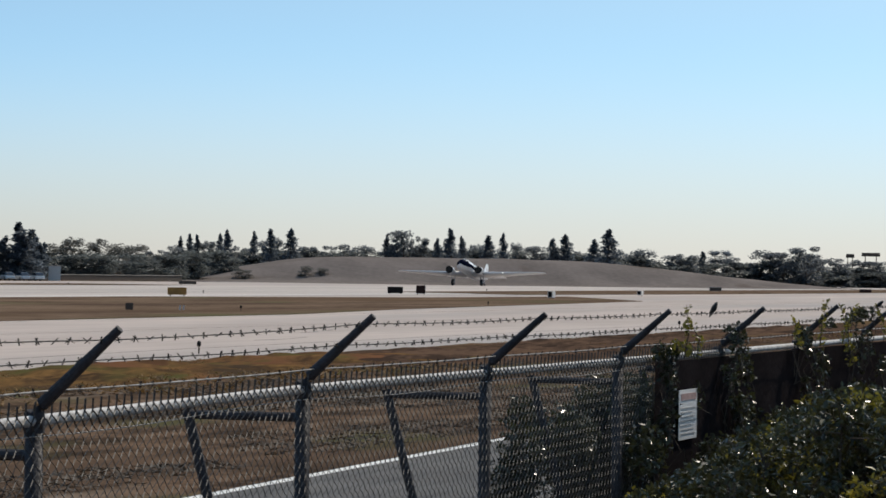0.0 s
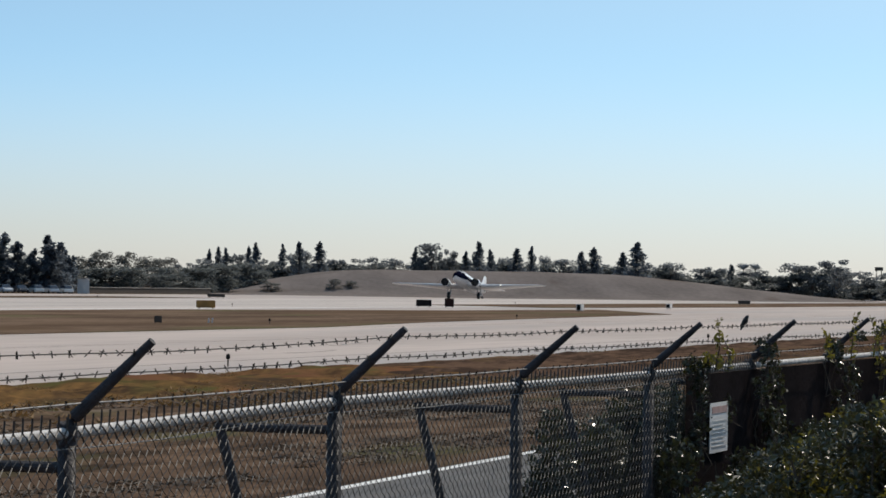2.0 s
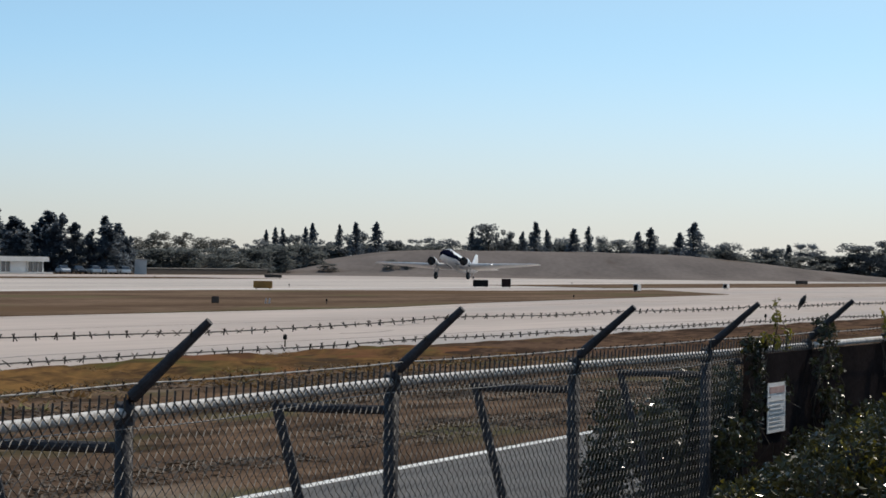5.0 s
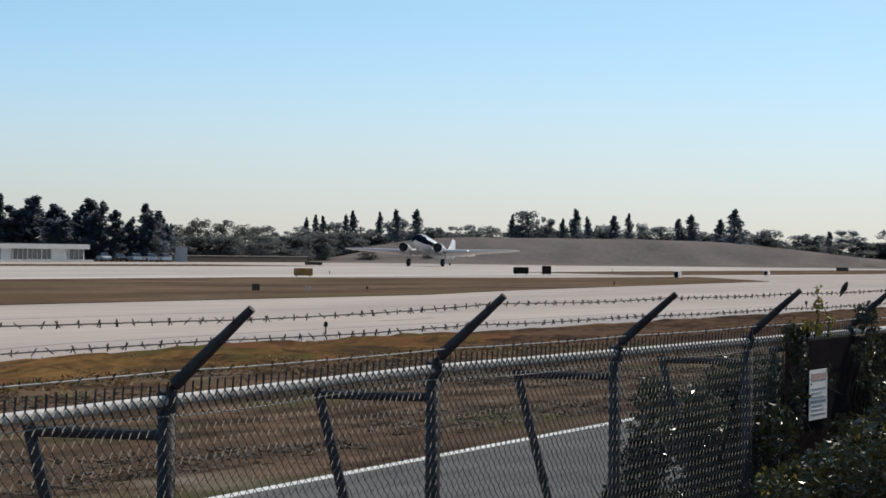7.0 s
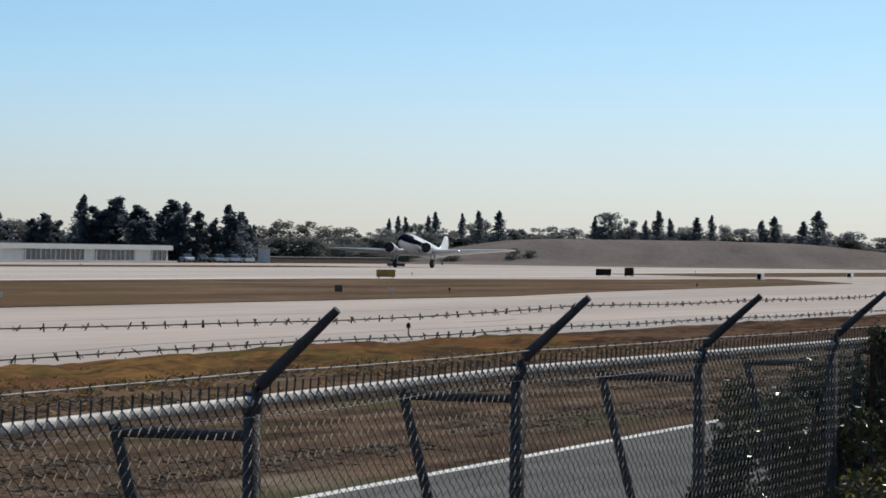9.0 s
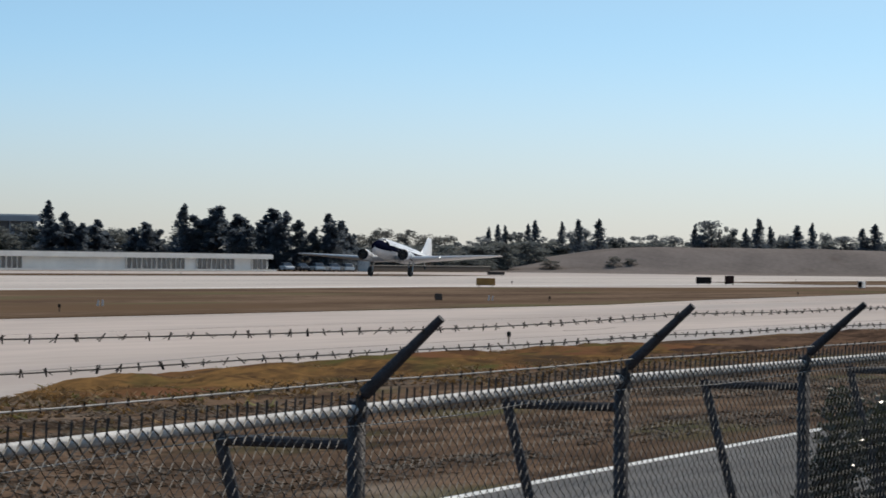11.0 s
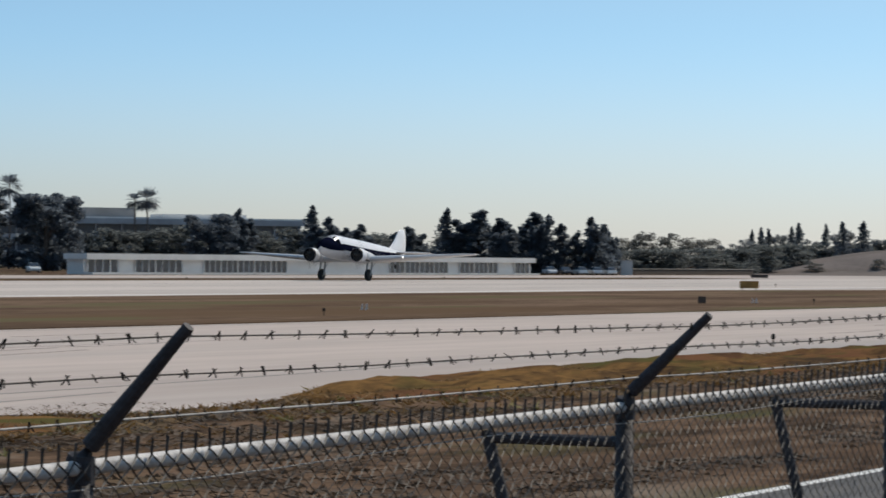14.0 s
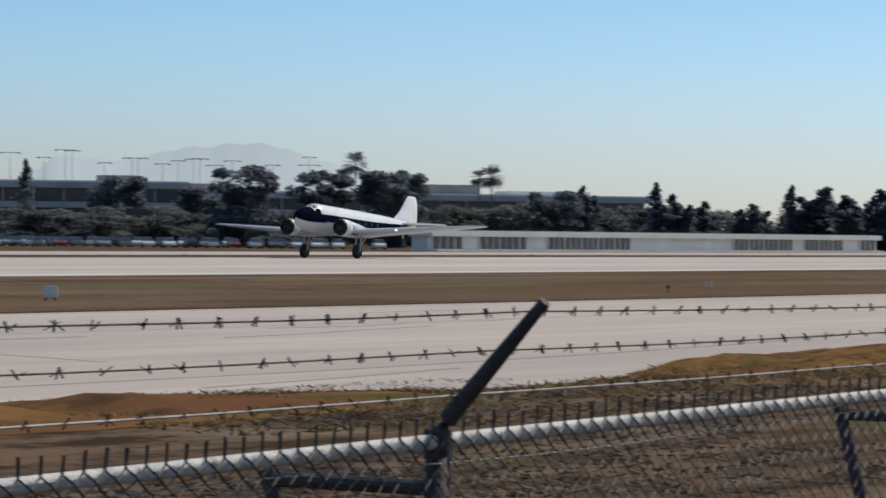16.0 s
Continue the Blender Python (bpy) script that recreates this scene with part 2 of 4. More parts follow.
CAR_PAINTS = [mat("car_paint", c, tuple(v * 0.9 for v in c), 0.25, 0.2, scale=1, fine=5) for c in
              ((0.62, 0.62, 0.63), (0.05, 0.05, 0.055), (0.25, 0.26, 0.28), (0.70, 0.70, 0.68), (0.09, 0.10, 0.16), (0.22, 0.04, 0.04))]


# ---- building helpers ----
def part(name, bm, material, parent=None, label="", smooth=False):
    me = bpy.data.meshes.new(name)
    bm.normal_update()
    bm.to_mesh(me)
    bm.free()
    for m in (material if isinstance(material, (list, tuple)) else [material]):
        me.materials.append(m)
    if smooth:
        for p in me.polygons:
            p.use_smooth = True
    ob = new(name, me)
    ob.parent = parent
    return tagged(ob, label)


def mesh_part(name, verts, faces, material, parent=None, label=""):
    me = bpy.data.meshes.new(name)
    me.from_pydata(verts, [], faces)
    me.materials.append(material)
    ob = new(name, me)
    ob.parent = parent
    return tagged(ob, label)


def box(bm, lo, hi, bevel=0.0):
    lo, hi = Vector(lo), Vector(hi)
    r = bmesh.ops.create_cube(bm, size=1, matrix=Matrix.LocRotScale((lo + hi) / 2, None, hi - lo))
    if bevel:
        bmesh.ops.bevel(bm, geom=list({e for v in r["verts"] for e in v.link_edges}), offset=bevel, segments=2, affect="EDGES")
    return bm


def boxed(lo, hi, bevel=0.0):
    return box(bmesh.new(), lo, hi, bevel)


def tube(bm, points, radius, sides=8, caps=True):
    """A tube through the points; radius is one value or one for each point."""
    points = [Vector(p) for p in points]
    rad = radius if isinstance(radius, (list, tuple)) else [radius] * len(points)
    rings = []
    for i, p in enumerate(points):
        d = (points[min(i + 1, len(points) - 1)] - points[max(i - 1, 0)]).normalized()
        side = d.cross(Vector((0, 0, 1)) if abs(d.z) < 0.9 else Vector((1, 0, 0))).normalized()
        up = side.cross(d)
        rings.append([bm.verts.new(p + rad[i] * (math.cos(a) * side + math.sin(a) * up)) for a in (2 * math.pi * k / sides for k in range(sides))])
    for a, b in zip(rings, rings[1:]):
        for k in range(sides):
            bm.faces.new((a[k], a[(k + 1) % sides], b[(k + 1) % sides], b[k]))
    if caps:
        bm.faces.new(rings[0][::-1])
        bm.faces.new(rings[-1])
    return bm


def tubed(points, radius, sides=8):
    return tube(bmesh.new(), points, radius, sides)


def loft(bm, rings, caps=True, pick=None):
    """Skin over rings of equal count; pick(centre) gives a face's material slot."""
    vs = [[bm.verts.new(p) for p in r] for r in rings]
    n = len(vs[0])
    for a, b in zip(vs, vs[1:]):
        for k in range(n):
            f = bm.faces.new((a[k], a[(k + 1) % n], b[(k + 1) % n], b[k]))
            if pick:
                f.material_index = pick(f.calc_center_median())
    if caps:
        bm.faces.new(vs[0][::-1])
        bm.faces.new(vs[-1])
    bmesh.ops.recalc_face_normals(bm, faces=bm.faces)
    return bm


def slab(name, outline, z0, z1, material, label, category):
    bm = bmesh.new()
    low, high = [bm.verts.new((x, y, z0)) for x, y in outline], [bm.verts.new((x, y, z1)) for x, y in outline]
    bm.faces.new(high)
    for i in range(len(outline)):
        j = (i + 1) % len(outline)
        bm.faces.new((low[i], low[j], high[j], high[i]))
    bmesh.ops.recalc_face_normals(bm, faces=bm.faces)
    return tagged(part(name, bm, material), label, category, kind="structure")


def rect(x0, x1, y0, y1):
    return [(x0, y0), (x1, y0), (x1, y1), (x0, y1)]


def leaf_cloud(rng, centres, spreads, counts, length, width):
    """Vertices and faces of many small folded leaves scattered in soft ellipsoids."""
    c = np.repeat(np.array(centres, float), counts, 0)
    s = np.repeat(np.array(spreads, float), counts, 0)
    n = len(c)
    d = rng.normal(size=(n, 3))
    d /= np.linalg.norm(d, axis=1)[:, None]
    p = c + d * s * (0.45 + 0.6 * rng.random((n, 1)))
    a = rng.normal(size=(n, 3))
    a /= np.linalg.norm(a, axis=1)[:, None]
    b = np.cross(a, rng.normal(size=(n, 3)))
    b /= np.linalg.norm(b, axis=1)[:, None]
    k = (0.6 + 0.8 * rng.random((n, 1)))
    a, b = a * length * k / 2, b * width * k / 2
    up = np.cross(a, b)
    up *= (width * 0.25 / (np.linalg.norm(up, axis=1)[:, None] + 1e-9))
    v = np.stack([p - a, p + b + up, p + a, p - b + up], 1).reshape(-1, 3)
    i = np.arange(n)[:, None] * 4
    f = np.concatenate([i + [0, 1, 2], i + [0, 2, 3]], 0)
    return v, f


# ---- ground ----
def ground_sheet():
    bm = bmesh.new()
    bmesh.ops.create_grid(bm, x_segments=8, y_segments=8, size=4500)
    tagged(part("ground", bm, M_EARTH), "dry brown grass and earth stretching over the airfield", "ground", kind="structure")


ground_sheet()
# the taxiway's edge, with its bulge shaped to fit the camera's view
EDGE = [(-28.0, -300), (-27.9, 35), (-27.6, 38.5), (-26.7, 40.6), (-25.7, 42.2), (-25.8, 45), (-26.7, 49), (-28.0, 52.5), (-28.8, 57), (-29.6, 66), (-30.0, 80), (-30.0, 1500)]
slab("taxiway", [(-60.5, -300)] + EDGE + [(-60.5, 1500)], -0.2, 0.02, M_CONCRETE, "pale worn concrete taxiway beside dry grass", "taxiway")
slab("connector_taxiway", rect(-104.0, -60.5, -300, 1500), -0.2, 0.02, M_CONCRETE, "pale concrete connecting taxiway between grass verges", "taxiway")
slab("runway", rect(-174.0, -104.0, -300, 1500), -0.2, 0.022, M_RUNWAY, "wide pale concrete runway", "runway")
slab("apron", rect(-226.0, -195.0, -300, 900), -0.2, 0.02, M_CONCRETE, "pale concrete apron before the low white building", "apron")
slab("apron_link", rect(-195.0, -174.0, 470, 900), -0.2, 0.02, M_CONCRETE, "pale concrete strip between runway and apron", "apron")
slab("grass_verge", [(-57.6, -250), (-57.8, 70), (-58.0, 170), (-62.0, 200), (-65.2, 240), (-69.6, 300), (-88, 345), (-90, 300), (-102, 255), (-103, -250)], 0.0, 0.06, M_VERGE, "mown dry brown grass between taxiway and runway", "grass verge")
slab("grass_verge", [(-99, 366), (-93, 450), (-95, 1400), (-119, 1400), (-121, 480), (-119, 385)], 0.0, 0.06, M_VERGE, "long strip of dry grass beside the runway", "grass verge")

def ragged_strip(name, y0, y1, x_far, x_near, seed, label, material=M_GOLD):
    """Low matted grass with a frayed outline that tapers at its ends."""
    n = int((y1 - y0) / 0.6)
    far, near = [], []
    for i in range(n + 1):
        u = i / n
        y = y0 + (y1 - y0) * u
        taper = min(1, 20 * u, 4 * (1 - u)) ** 0.7
        mid = x_near + (x_far - x_near) * 0.35
        xf = mid + (x_far - mid) * taper + 0.7 * noise.noise((y * 0.35, seed, 0)) + 0.3 * noise.noise((y * 1.3, seed, 2))
        xn = mid + (x_near - mid) * taper + 1.6 * noise.noise((y * 0.12, seed, 5)) + 0.5 * noise.noise((y * 0.9, seed, 7))
        xf = max(xf, float(np.interp(y, [e[1] for e in EDGE], [e[0] for e in EDGE])) - 0.25 + 0.3 * noise.noise((y * 0.8, seed, 9)))
        xn = max(xn, xf + 0.4)
        far.append((min(xf, xn - 0.1), y, taper))
        near.append((xn, y))
    bm = bmesh.new()
    cols = 12
    rows = []
    for (xf, y, taper), (xn, _) in zip(far, near):
        row = []
        for k in range(cols + 1):
            v = k / cols
            x = xf + (xn - xf) * v
            lump = 0.5 + noise.noise((x * 0.9, y * 0.45, seed)) + 0.5 * noise.noise((x * 2.1, y * 1.3, seed + 4))
            row.append(bm.verts.new((x, y, max(0.004, 0.20 * taper * lump * min(1, 5 * v, 3 * (1 - v))))))
        rows.append(row)
    for p, q in zip(rows, rows[1:]):
        for k in range(cols):
            bm.faces.new((p[k], q[k], q[k + 1], p[k + 1]))
    bmesh.ops.recalc_face_normals(bm, faces=bm.faces)
    tagged(part(name, bm, material), label, "grass verge", kind="structure")


ragged_strip("golden_verge", 48.0, 96, -30.4, -24.5, 3, "matted golden-brown grass along the taxiway edge")
ragged_strip("russet_verge", 74.0, 420, -30.2, -22.5, 5, "matted red-brown grass along the taxiway edge", M_RUSSET)
ragged_strip("golden_verge", 14, 41.5, -28.2, -23.6, 9, "matted golden-brown grass along the taxiway edge")
ROAD_EDGE = [(-11.2, -100), (-11.25, 10), (-11.95, 29), (-12.3, 38), (-13.1, 60), (-14.2, 260)]
slab("perimeter_road", [(-7.2, 260), (-7.2, -100)] + ROAD_EDGE, -0.2, 0.02, M_ASPHALT, "grey asphalt service road inside the fence", "road")
slab("road_line", [(x + 0.05, y) for x, y in ROAD_EDGE] + [(x + 0.20, y) for x, y in ROAD_EDGE[::-1]], 0.0, 0.026, M_PAINT, "white painted edge line on the service road", "road marking")
slab("runway_line", rect(-107.3, -106.4, -250, 1400), 0.0, 0.028, M_PAINT, "white painted runway edge line", "runway marking")


def pavement_seams():
    """Sealed joints along the slabs, and wandering cracks across the taxiway."""
    rng = random.Random(31)
    for line, w in (([(-30.9, 20), (-30.9, 46), (-31.4, 54), (-32.3, 63), (-33.9, 73), (-34.6, 90), (-35.0, 160)], 0.07),
                    ([(-41.5, 48.6), (-39.4, 47.7), (-37.6, 47.0), (-35.6, 46.1)], 0.10), ([(-28.7, 39.5), (-29.2, 44), (-29.9, 48.5)], 0.06)):
        slab("pavement_joint", [(x - w, y) for x, y in line] + [(x + w, y) for x, y in line[::-1]], 0.0, 0.024, M_SEAL, "dark sealed joint along the concrete slabs", "pavement joint")
    for x in (-46.5, -57.0):
        slab("pavement_joint", rect(x - 0.04, x + 0.04, -100, 500), 0.0, 0.024, M_SEAL, "dark sealed joint along the concrete slabs", "pavement joint")
    for x in (-121.0, -137.0, -153.0):
        slab("pavement_joint", rect(x - 0.12, x + 0.12, -100, 900), 0.0, 0.026, M_SEAL, "dark sealed joint along the runway slabs", "pavement joint")
    for _ in range(7):
        x, y = rng.uniform(-58, -32), rng.uniform(35, 150)
        dx, dy = rng.uniform(-0.25, 0.25), rng.uniform(0.7, 1.4)
        left, right = [], []
        for k in range(rng.randint(6, 14)):
            w = rng.uniform(0.03, 0.10)
            left.append((x - w, y))
            right.append((x + w, y))
            x, y = x + dx + rng.uniform(-0.3, 0.3), y + dy
            if not -59 < x < -31:
                break
        if len(left) > 2:
            slab("pavement_crack", left + right[::-1], 0.0, 0.0255, M_SEAL, "dark tar-filled crack in the taxiway concrete", "pavement crack")


pavement_seams()


def soil_mound():
    """A long low bank of bare earth: flat crest, ends that run out."""
    rng = random.Random(4)
    a, b = Vector((-266, 700)), Vector((-120, 800))
    along = (b - a).normalized()
    across = Vector((-along.y, along.x))
    length = (b - a).length
    bm = bmesh.new()
    rows = []
    nu, nv = 70, 14
    for i in range(nu + 1):
        u = i / nu
        rise = min(1, max(0, (u - 0.0) / 0.27)) if u < 0.5 else min(1, max(0, (1.0 - u) / 0.5))
        h = 5.9 * (rise * rise * (3 - 2 * rise)) ** (0.8 if u < 0.5 else 0.9)
        row = []
        for j in range(nv + 1):
            v = j / nv
            prof = min(1, v / 0.38) if v < 0.6 else min(1, (1 - v) / 0.3)
            prof = prof * prof * (3 - 2 * prof)
            p = a + along * (u * length) + across * (v * 60)
            z = h * prof + 0.25 * prof * noise.noise((p.x * 0.08, p.y * 0.08, 0)) * min(1, h) - 0.05
            row.append(bm.verts.new((p.x, p.y, z)))
        rows.append(row)
    for r, s in zip(rows, rows[1:]):
        for j in range(nv):
            bm.faces.new((r[j], s[j], s[j + 1], r[j + 1]))
    bmesh.ops.recalc_face_normals(bm, faces=bm.faces)
    tagged(part("soil_mound", bm, M_MOUND, smooth=True), "long low mound of bare brown earth behind the runway", "mound", kind="structure")


soil_mound()
# added strip that lowers the mound's base line in the camera's view
slab("mound_foot", [(-268, 690), (-262, 610), (-187, 630), (-140, 705), (-120, 790), (-200, 760)], -0.1, 0.03, M_MOUND, "flat bare earth added before the mound to fit the camera's view", "bare earth")


def grass_tufts(name, material, count, band, label, seed, height):
    rng = np.random.default_rng(seed)
    verts, faces = [], []
    for x, y in band(rng, count):
        k = 0.6 + 0.9 * rng.random()
        for _ in range(6):
            a = rng.random() * 6.283
            w, h = 0.02 + 0.03 * rng.random(), height * k * (0.5 + 0.7 * rng.random())
            ox, oy = rng.normal(0, 0.10, 2)
            lean = rng.normal(0, 0.12, 2)
            dx, dy = math.cos(a) * w, math.sin(a) * w
            i = len(verts)
            verts += [(x + ox - dx, y + oy - dy, 0.0), (x + ox + dx, y + oy + dy, 0.0), (x + ox + lean[0], y + oy + lean[1], h)]
            faces.append((i, i + 1, i + 2))
    tagged(mesh_part(name, verts, faces, material), label, "grass", kind="stuff")


def verge_band(rng, count):
    """A ragged strip along the taxiway's edge, broken by gaps."""
    out = []
    while len(out) < count:
        y = 18 + 180 * rng.random() ** 1.4
        x = -29.9 + abs(rng.normal(0, 3.2))
        if x > np.interp(y, [e[1] for e in EDGE], [e[0] for e in EDGE]) and noise.noise((x * 0.12, y * 0.05, 3)) > -0.30 + 0.04 * (x + 29):
            out.append((x, y))
    return out


def inner_band(rng, count):
    out = []
    while len(out) < count:
        y, x = 16 + 110 * rng.random() ** 1.3, -28 + 14.5 * rng.random()
        if noise.noise((x * 0.25, y * 0.09, 8)) > 0.0:
            out.append((x, y))
    return out


grass_tufts("golden_grass", M_TUFT, 9000, verge_band, "golden dry grass tufts along the taxiway edge", 1, 0.07)
grass_tufts("olive_grass", M_TUFT_GREEN, 700, verge_band, "olive green weeds along the taxiway edge", 2, 0.07)
grass_tufts("brown_grass", M_TUFT_BROWN, 6500, inner_band, "short brown grass beside the service road", 3, 0.035)

# ---- aircraft ----
def lerp_rows(rows, s):
    for a, b in zip(rows, rows[1:]):
        if s <= b[0]:
            k = (s - a[0]) / (b[0] - a[0])
            return [p + (q - p) * k for p, q in zip(a, b)]
    return list(rows[-1])


HULL = [(0.0, 3.10, 0.06, 0.06), (0.12, 3.10, 0.34, 0.36), (0.4, 3.11, 0.60, 0.64), (0.9, 3.14, 0.85, 0.88), (1.6, 3.20, 1.05, 1.05),
        (2.1, 3.27, 1.13, 1.18), (2.6, 3.33, 1.19, 1.26), (3.4, 3.34, 1.24, 1.26), (5.0, 3.34, 1.25, 1.26), (9.0, 3.36, 1.25, 1.24), (11.0, 3.42, 1.18, 1.16),
        (13.0, 3.54, 1.02, 1.02), (15.0, 3.70, 0.78, 0.82), (17.0, 3.86, 0.48, 0.56), (18.6, 3.98, 0.24, 0.33), (19.55, 4.05, 0.05, 0.08)]
GEAR = 5.7


def hull_ring(s, n=72, grow=0.0):
    _, z, w, h = lerp_rows(HULL, s)
    return [Vector(((w + grow) * math.cos(a), s - GEAR, z + (h + grow) * math.sin(a))) for a in (2 * math.pi * k / n for k in range(n))]


def hull_paint(c):
    s = c.y + GEAR
    _, z, w, h = lerp_rows(HULL, max(0, s))
    r = (c.z - z) / max(h, 0.01)
    top = 2 if s < 1.72 else max(0.22, 0.62 - 0.45 * (s - 1.72))
    bottom = -0.25 if s > 3 else -0.36
    if s > 15.5:
        bottom = -0.28 + (s - 15.5) * 0.16
    return 0 if r > top else (1 if r > bottom else 2)


def wing_ring(x, lead, chord, z, thick):
    shape = [(0, 0), (0.03, 0.32), (0.12, 0.52), (0.3, 0.6), (0.55, 0.45), (0.8, 0.2), (1, 0.02), (1, -0.02), (0.8, -0.12), (0.55, -0.28), (0.3, -0.38), (0.12, -0.34), (0.03, -0.2)]
    return [Vector((x, lead + u * chord - GEAR, z + v * thick)) for u, v in shape]


def ring_y(x, z, s, r, n=24):
    return [Vector((x + r * math.cos(a), s - GEAR, z + r * math.sin(a))) for a in (2 * math.pi * k / n for k in range(n))]


def airliner():
    root = tagged(new("propeller_airliner"), "white twin-engined tail-dragger airliner with a navy stripe, rolling on the runway", "airplane")
    stations = [0, 0.05, 0.12, 0.25, 0.4, 0.65, 0.9, 1.25, 1.6, 1.85, 2.1, 2.35, 2.6, 2.8, 3, 3.2, 3.4, 3.7, 4, 4.5, 5, 6, 7, 8, 9, 10, 11, 12, 13, 14, 15, 16, 17, 17.8, 18.6, 19.1, 19.55]
    part("fuselage", loft(bmesh.new(), [hull_ring(s) for s in stations], pick=hull_paint), [M_AIR_WHITE, M_AIR_NAVY, M_AIR_BELLY], root, "white top, navy stripe and pale grey belly", True)
    # windscreen panes, just proud of the nose
    for a0, a1 in ((18, 47), (51, 87), (93, 129), (133, 162)):
        bm = bmesh.new()
        inner, outer = [], []
        for s, lift in ((1.72, 0.02), (2.28, 0.02)):
            _, z, w, h = lerp_rows(HULL, s)
            for grow, store in ((-0.02, inner), (lift, outer)):
                store += [bm.verts.new(((w + grow) * math.cos(radians(a)), s - GEAR, z + (h + grow) * math.sin(radians(a)))) for a in (a0, (a0 + a1) / 2, a1)]
        for k in (0, 1):
            bm.faces.new((outer[k], outer[k + 1], outer[k + 4], outer[k + 3]))
        for k, j in ((0, 1), (1, 2), (2, 5), (5, 4), (4, 3), (3, 0)):
            bm.faces.new((outer[k], outer[j], inner[j], inner[k]))
        bmesh.ops.recalc_face_normals(bm, faces=bm.faces)
        part("windscreen_pane", bm, M_WINDSCREEN, root, "dark windscreen glass")
    for side in (1, -1):
        for k in range(7):
            s = 5.0 + k * 1.05
            _, z, w, h = lerp_rows(HULL, s)
            x = side * w * 0.975
            part("cabin_window", boxed((x - 0.03, s - GEAR - 0.2, z - 0.12), (x + 0.03, s - GEAR + 0.2, z + 0.14), 0.02), M_DARKGLASS, root)
        rows = [(0.9, 4.6, 4.35, 2.28, 0.72), (3.5, 4.62, 4.25, 2.28, 0.66), (6.5, 5.42, 3.45, 2.52, 0.52), (10.0, 6.38, 2.5, 2.80, 0.36), (13.3, 7.3, 1.6, 3.07, 0.20), (14.1, 7.65, 1.15, 3.13, 0.12), (14.48, 8.05, 0.6, 3.16, 0.03)]
        part("wing", loft(bmesh.new(), [wing_ring(side * x, *r) for x, *r in rows]), M_AIR_GREY, root, "light grey metal wing", True)
        part("tailplane", loft(bmesh.new(), [wing_ring(side * x, *r) for x, *r in ((0.15, 16.3, 2.7, 4.1, 0.22), (2.6, 17.1, 1.8, 4.12, 0.15), (3.8, 17.7, 1.1, 4.14, 0.08), (4.05, 18.0, 0.6, 4.14, 0.03))]), M_AIR_WHITE, root, "", True)
        # nacelle: cowl, engine, exhaust, gear
        ex, ez = side * 2.82, 2.52
        part("nacelle", loft(bmesh.new(), [ring_y(ex, ez + dz, s, r) for s, r, dz in ((3.7, 0.70, 0), (4.4, 0.66, -0.02), (5.5, 0.58, -0.06), (6.8, 0.42, -0.12), (8.0, 0.16, -0.16))]), M_AIR_GREY, root, "grey engine nacelle", True)
        cowl = part("cowl", loft(bmesh.new(), [ring_y(ex, ez, s, r) for s, r in ((2.9, 0.50), (2.62, 0.52), (2.55, 0.58), (2.62, 0.66), (2.85, 0.73), (3.3, 0.76), (3.75, 0.75), (3.8, 0.70))], caps=False, pick=lambda c: 1 if c.y + GEAR < 2.8 else 0), [M_AIR_WHITE, M_COWL], root, "round engine cowl with a dark front ring", True)
        bm = bmesh.new()
        loft(bm, [ring_y(ex, ez, s, r) for s, r in ((2.98, 0.50), (2.96, 0.3), (2.7, 0.26), (2.62, 0.14))])
        for k in range(9):
            a = 2 * math.pi * k / 9
            tube(bm, [(ex + 0.2 * math.cos(a), 2.86 - GEAR, ez + 0.2 * math.sin(a)), (ex + 0.5 * math.cos(a), 2.86 - GEAR, ez + 0.5 * math.sin(a))], 0.085, 6)
        part("engine", bm, M_ENGINE, cowl, "dark radial engine")
        prop = part("propeller", propeller_mesh(), M_ENGINE, root, "dark three-bladed propeller")
        prop.location = (ex, 2.42 - GEAR, ez)
        PROPS.append((prop, ex, 2.42 - GEAR, ez))
        part("exhaust_pipe", tubed([(ex + side * 0.55, 3.8 - GEAR, ez - 0.42), (ex + side * 0.6, 4.6 - GEAR, ez - 0.5)], 0.09), M_ENGINE, root)
        for dx in (-0.27, 0.27):
            part("gear_strut", tubed([(ex + dx, 0.25, 2.15), (ex + dx, 0.0, 0.62)], 0.10), M_FRAME, root, "grey metal landing gear leg")
        part("drag_strut", tubed([(ex, 1.5, 2.1), (ex, 0.0, 0.75)], 0.05), M_AIR_SILVER, root)
        wheel = part("main_wheel", loft(bmesh.new(), [[Vector((ex + dx, r * math.cos(a), 0.62 + r * math.sin(a))) for a in (2 * math.pi * k / 28 for k in range(28))] for dx, r in ((-0.14, 0.30), (-0.19, 0.40), (-0.19, 0.55), (-0.09, 0.62), (0.09, 0.62), (0.19, 0.55), (0.19, 0.40), (0.14, 0.30))]), M_BLACK, root, "black rubber main wheel", True)
        part("hub", loft(bmesh.new(), [[Vector((ex + dx, r * math.cos(a), 0.62 + r * math.sin(a))) for a in (2 * math.pi * k / 18 for k in range(18))] for dx, r in ((-0.17, 0.22), (-0.15, 0.28), (0.15, 0.28), (0.17, 0.22))]), M_ENGINE, wheel, "metal wheel hub")
        lamp_x = 6.9
        if side > 0:
            part("landing_light", loft(bmesh.new(), [ring_y(lamp_x, 2.56, s, r, 14) for s, r in ((5.46, 0.04), (5.48, 0.075), (5.7, 0.085))]), M_LAMP, root, "bright landing light in the wing edge")
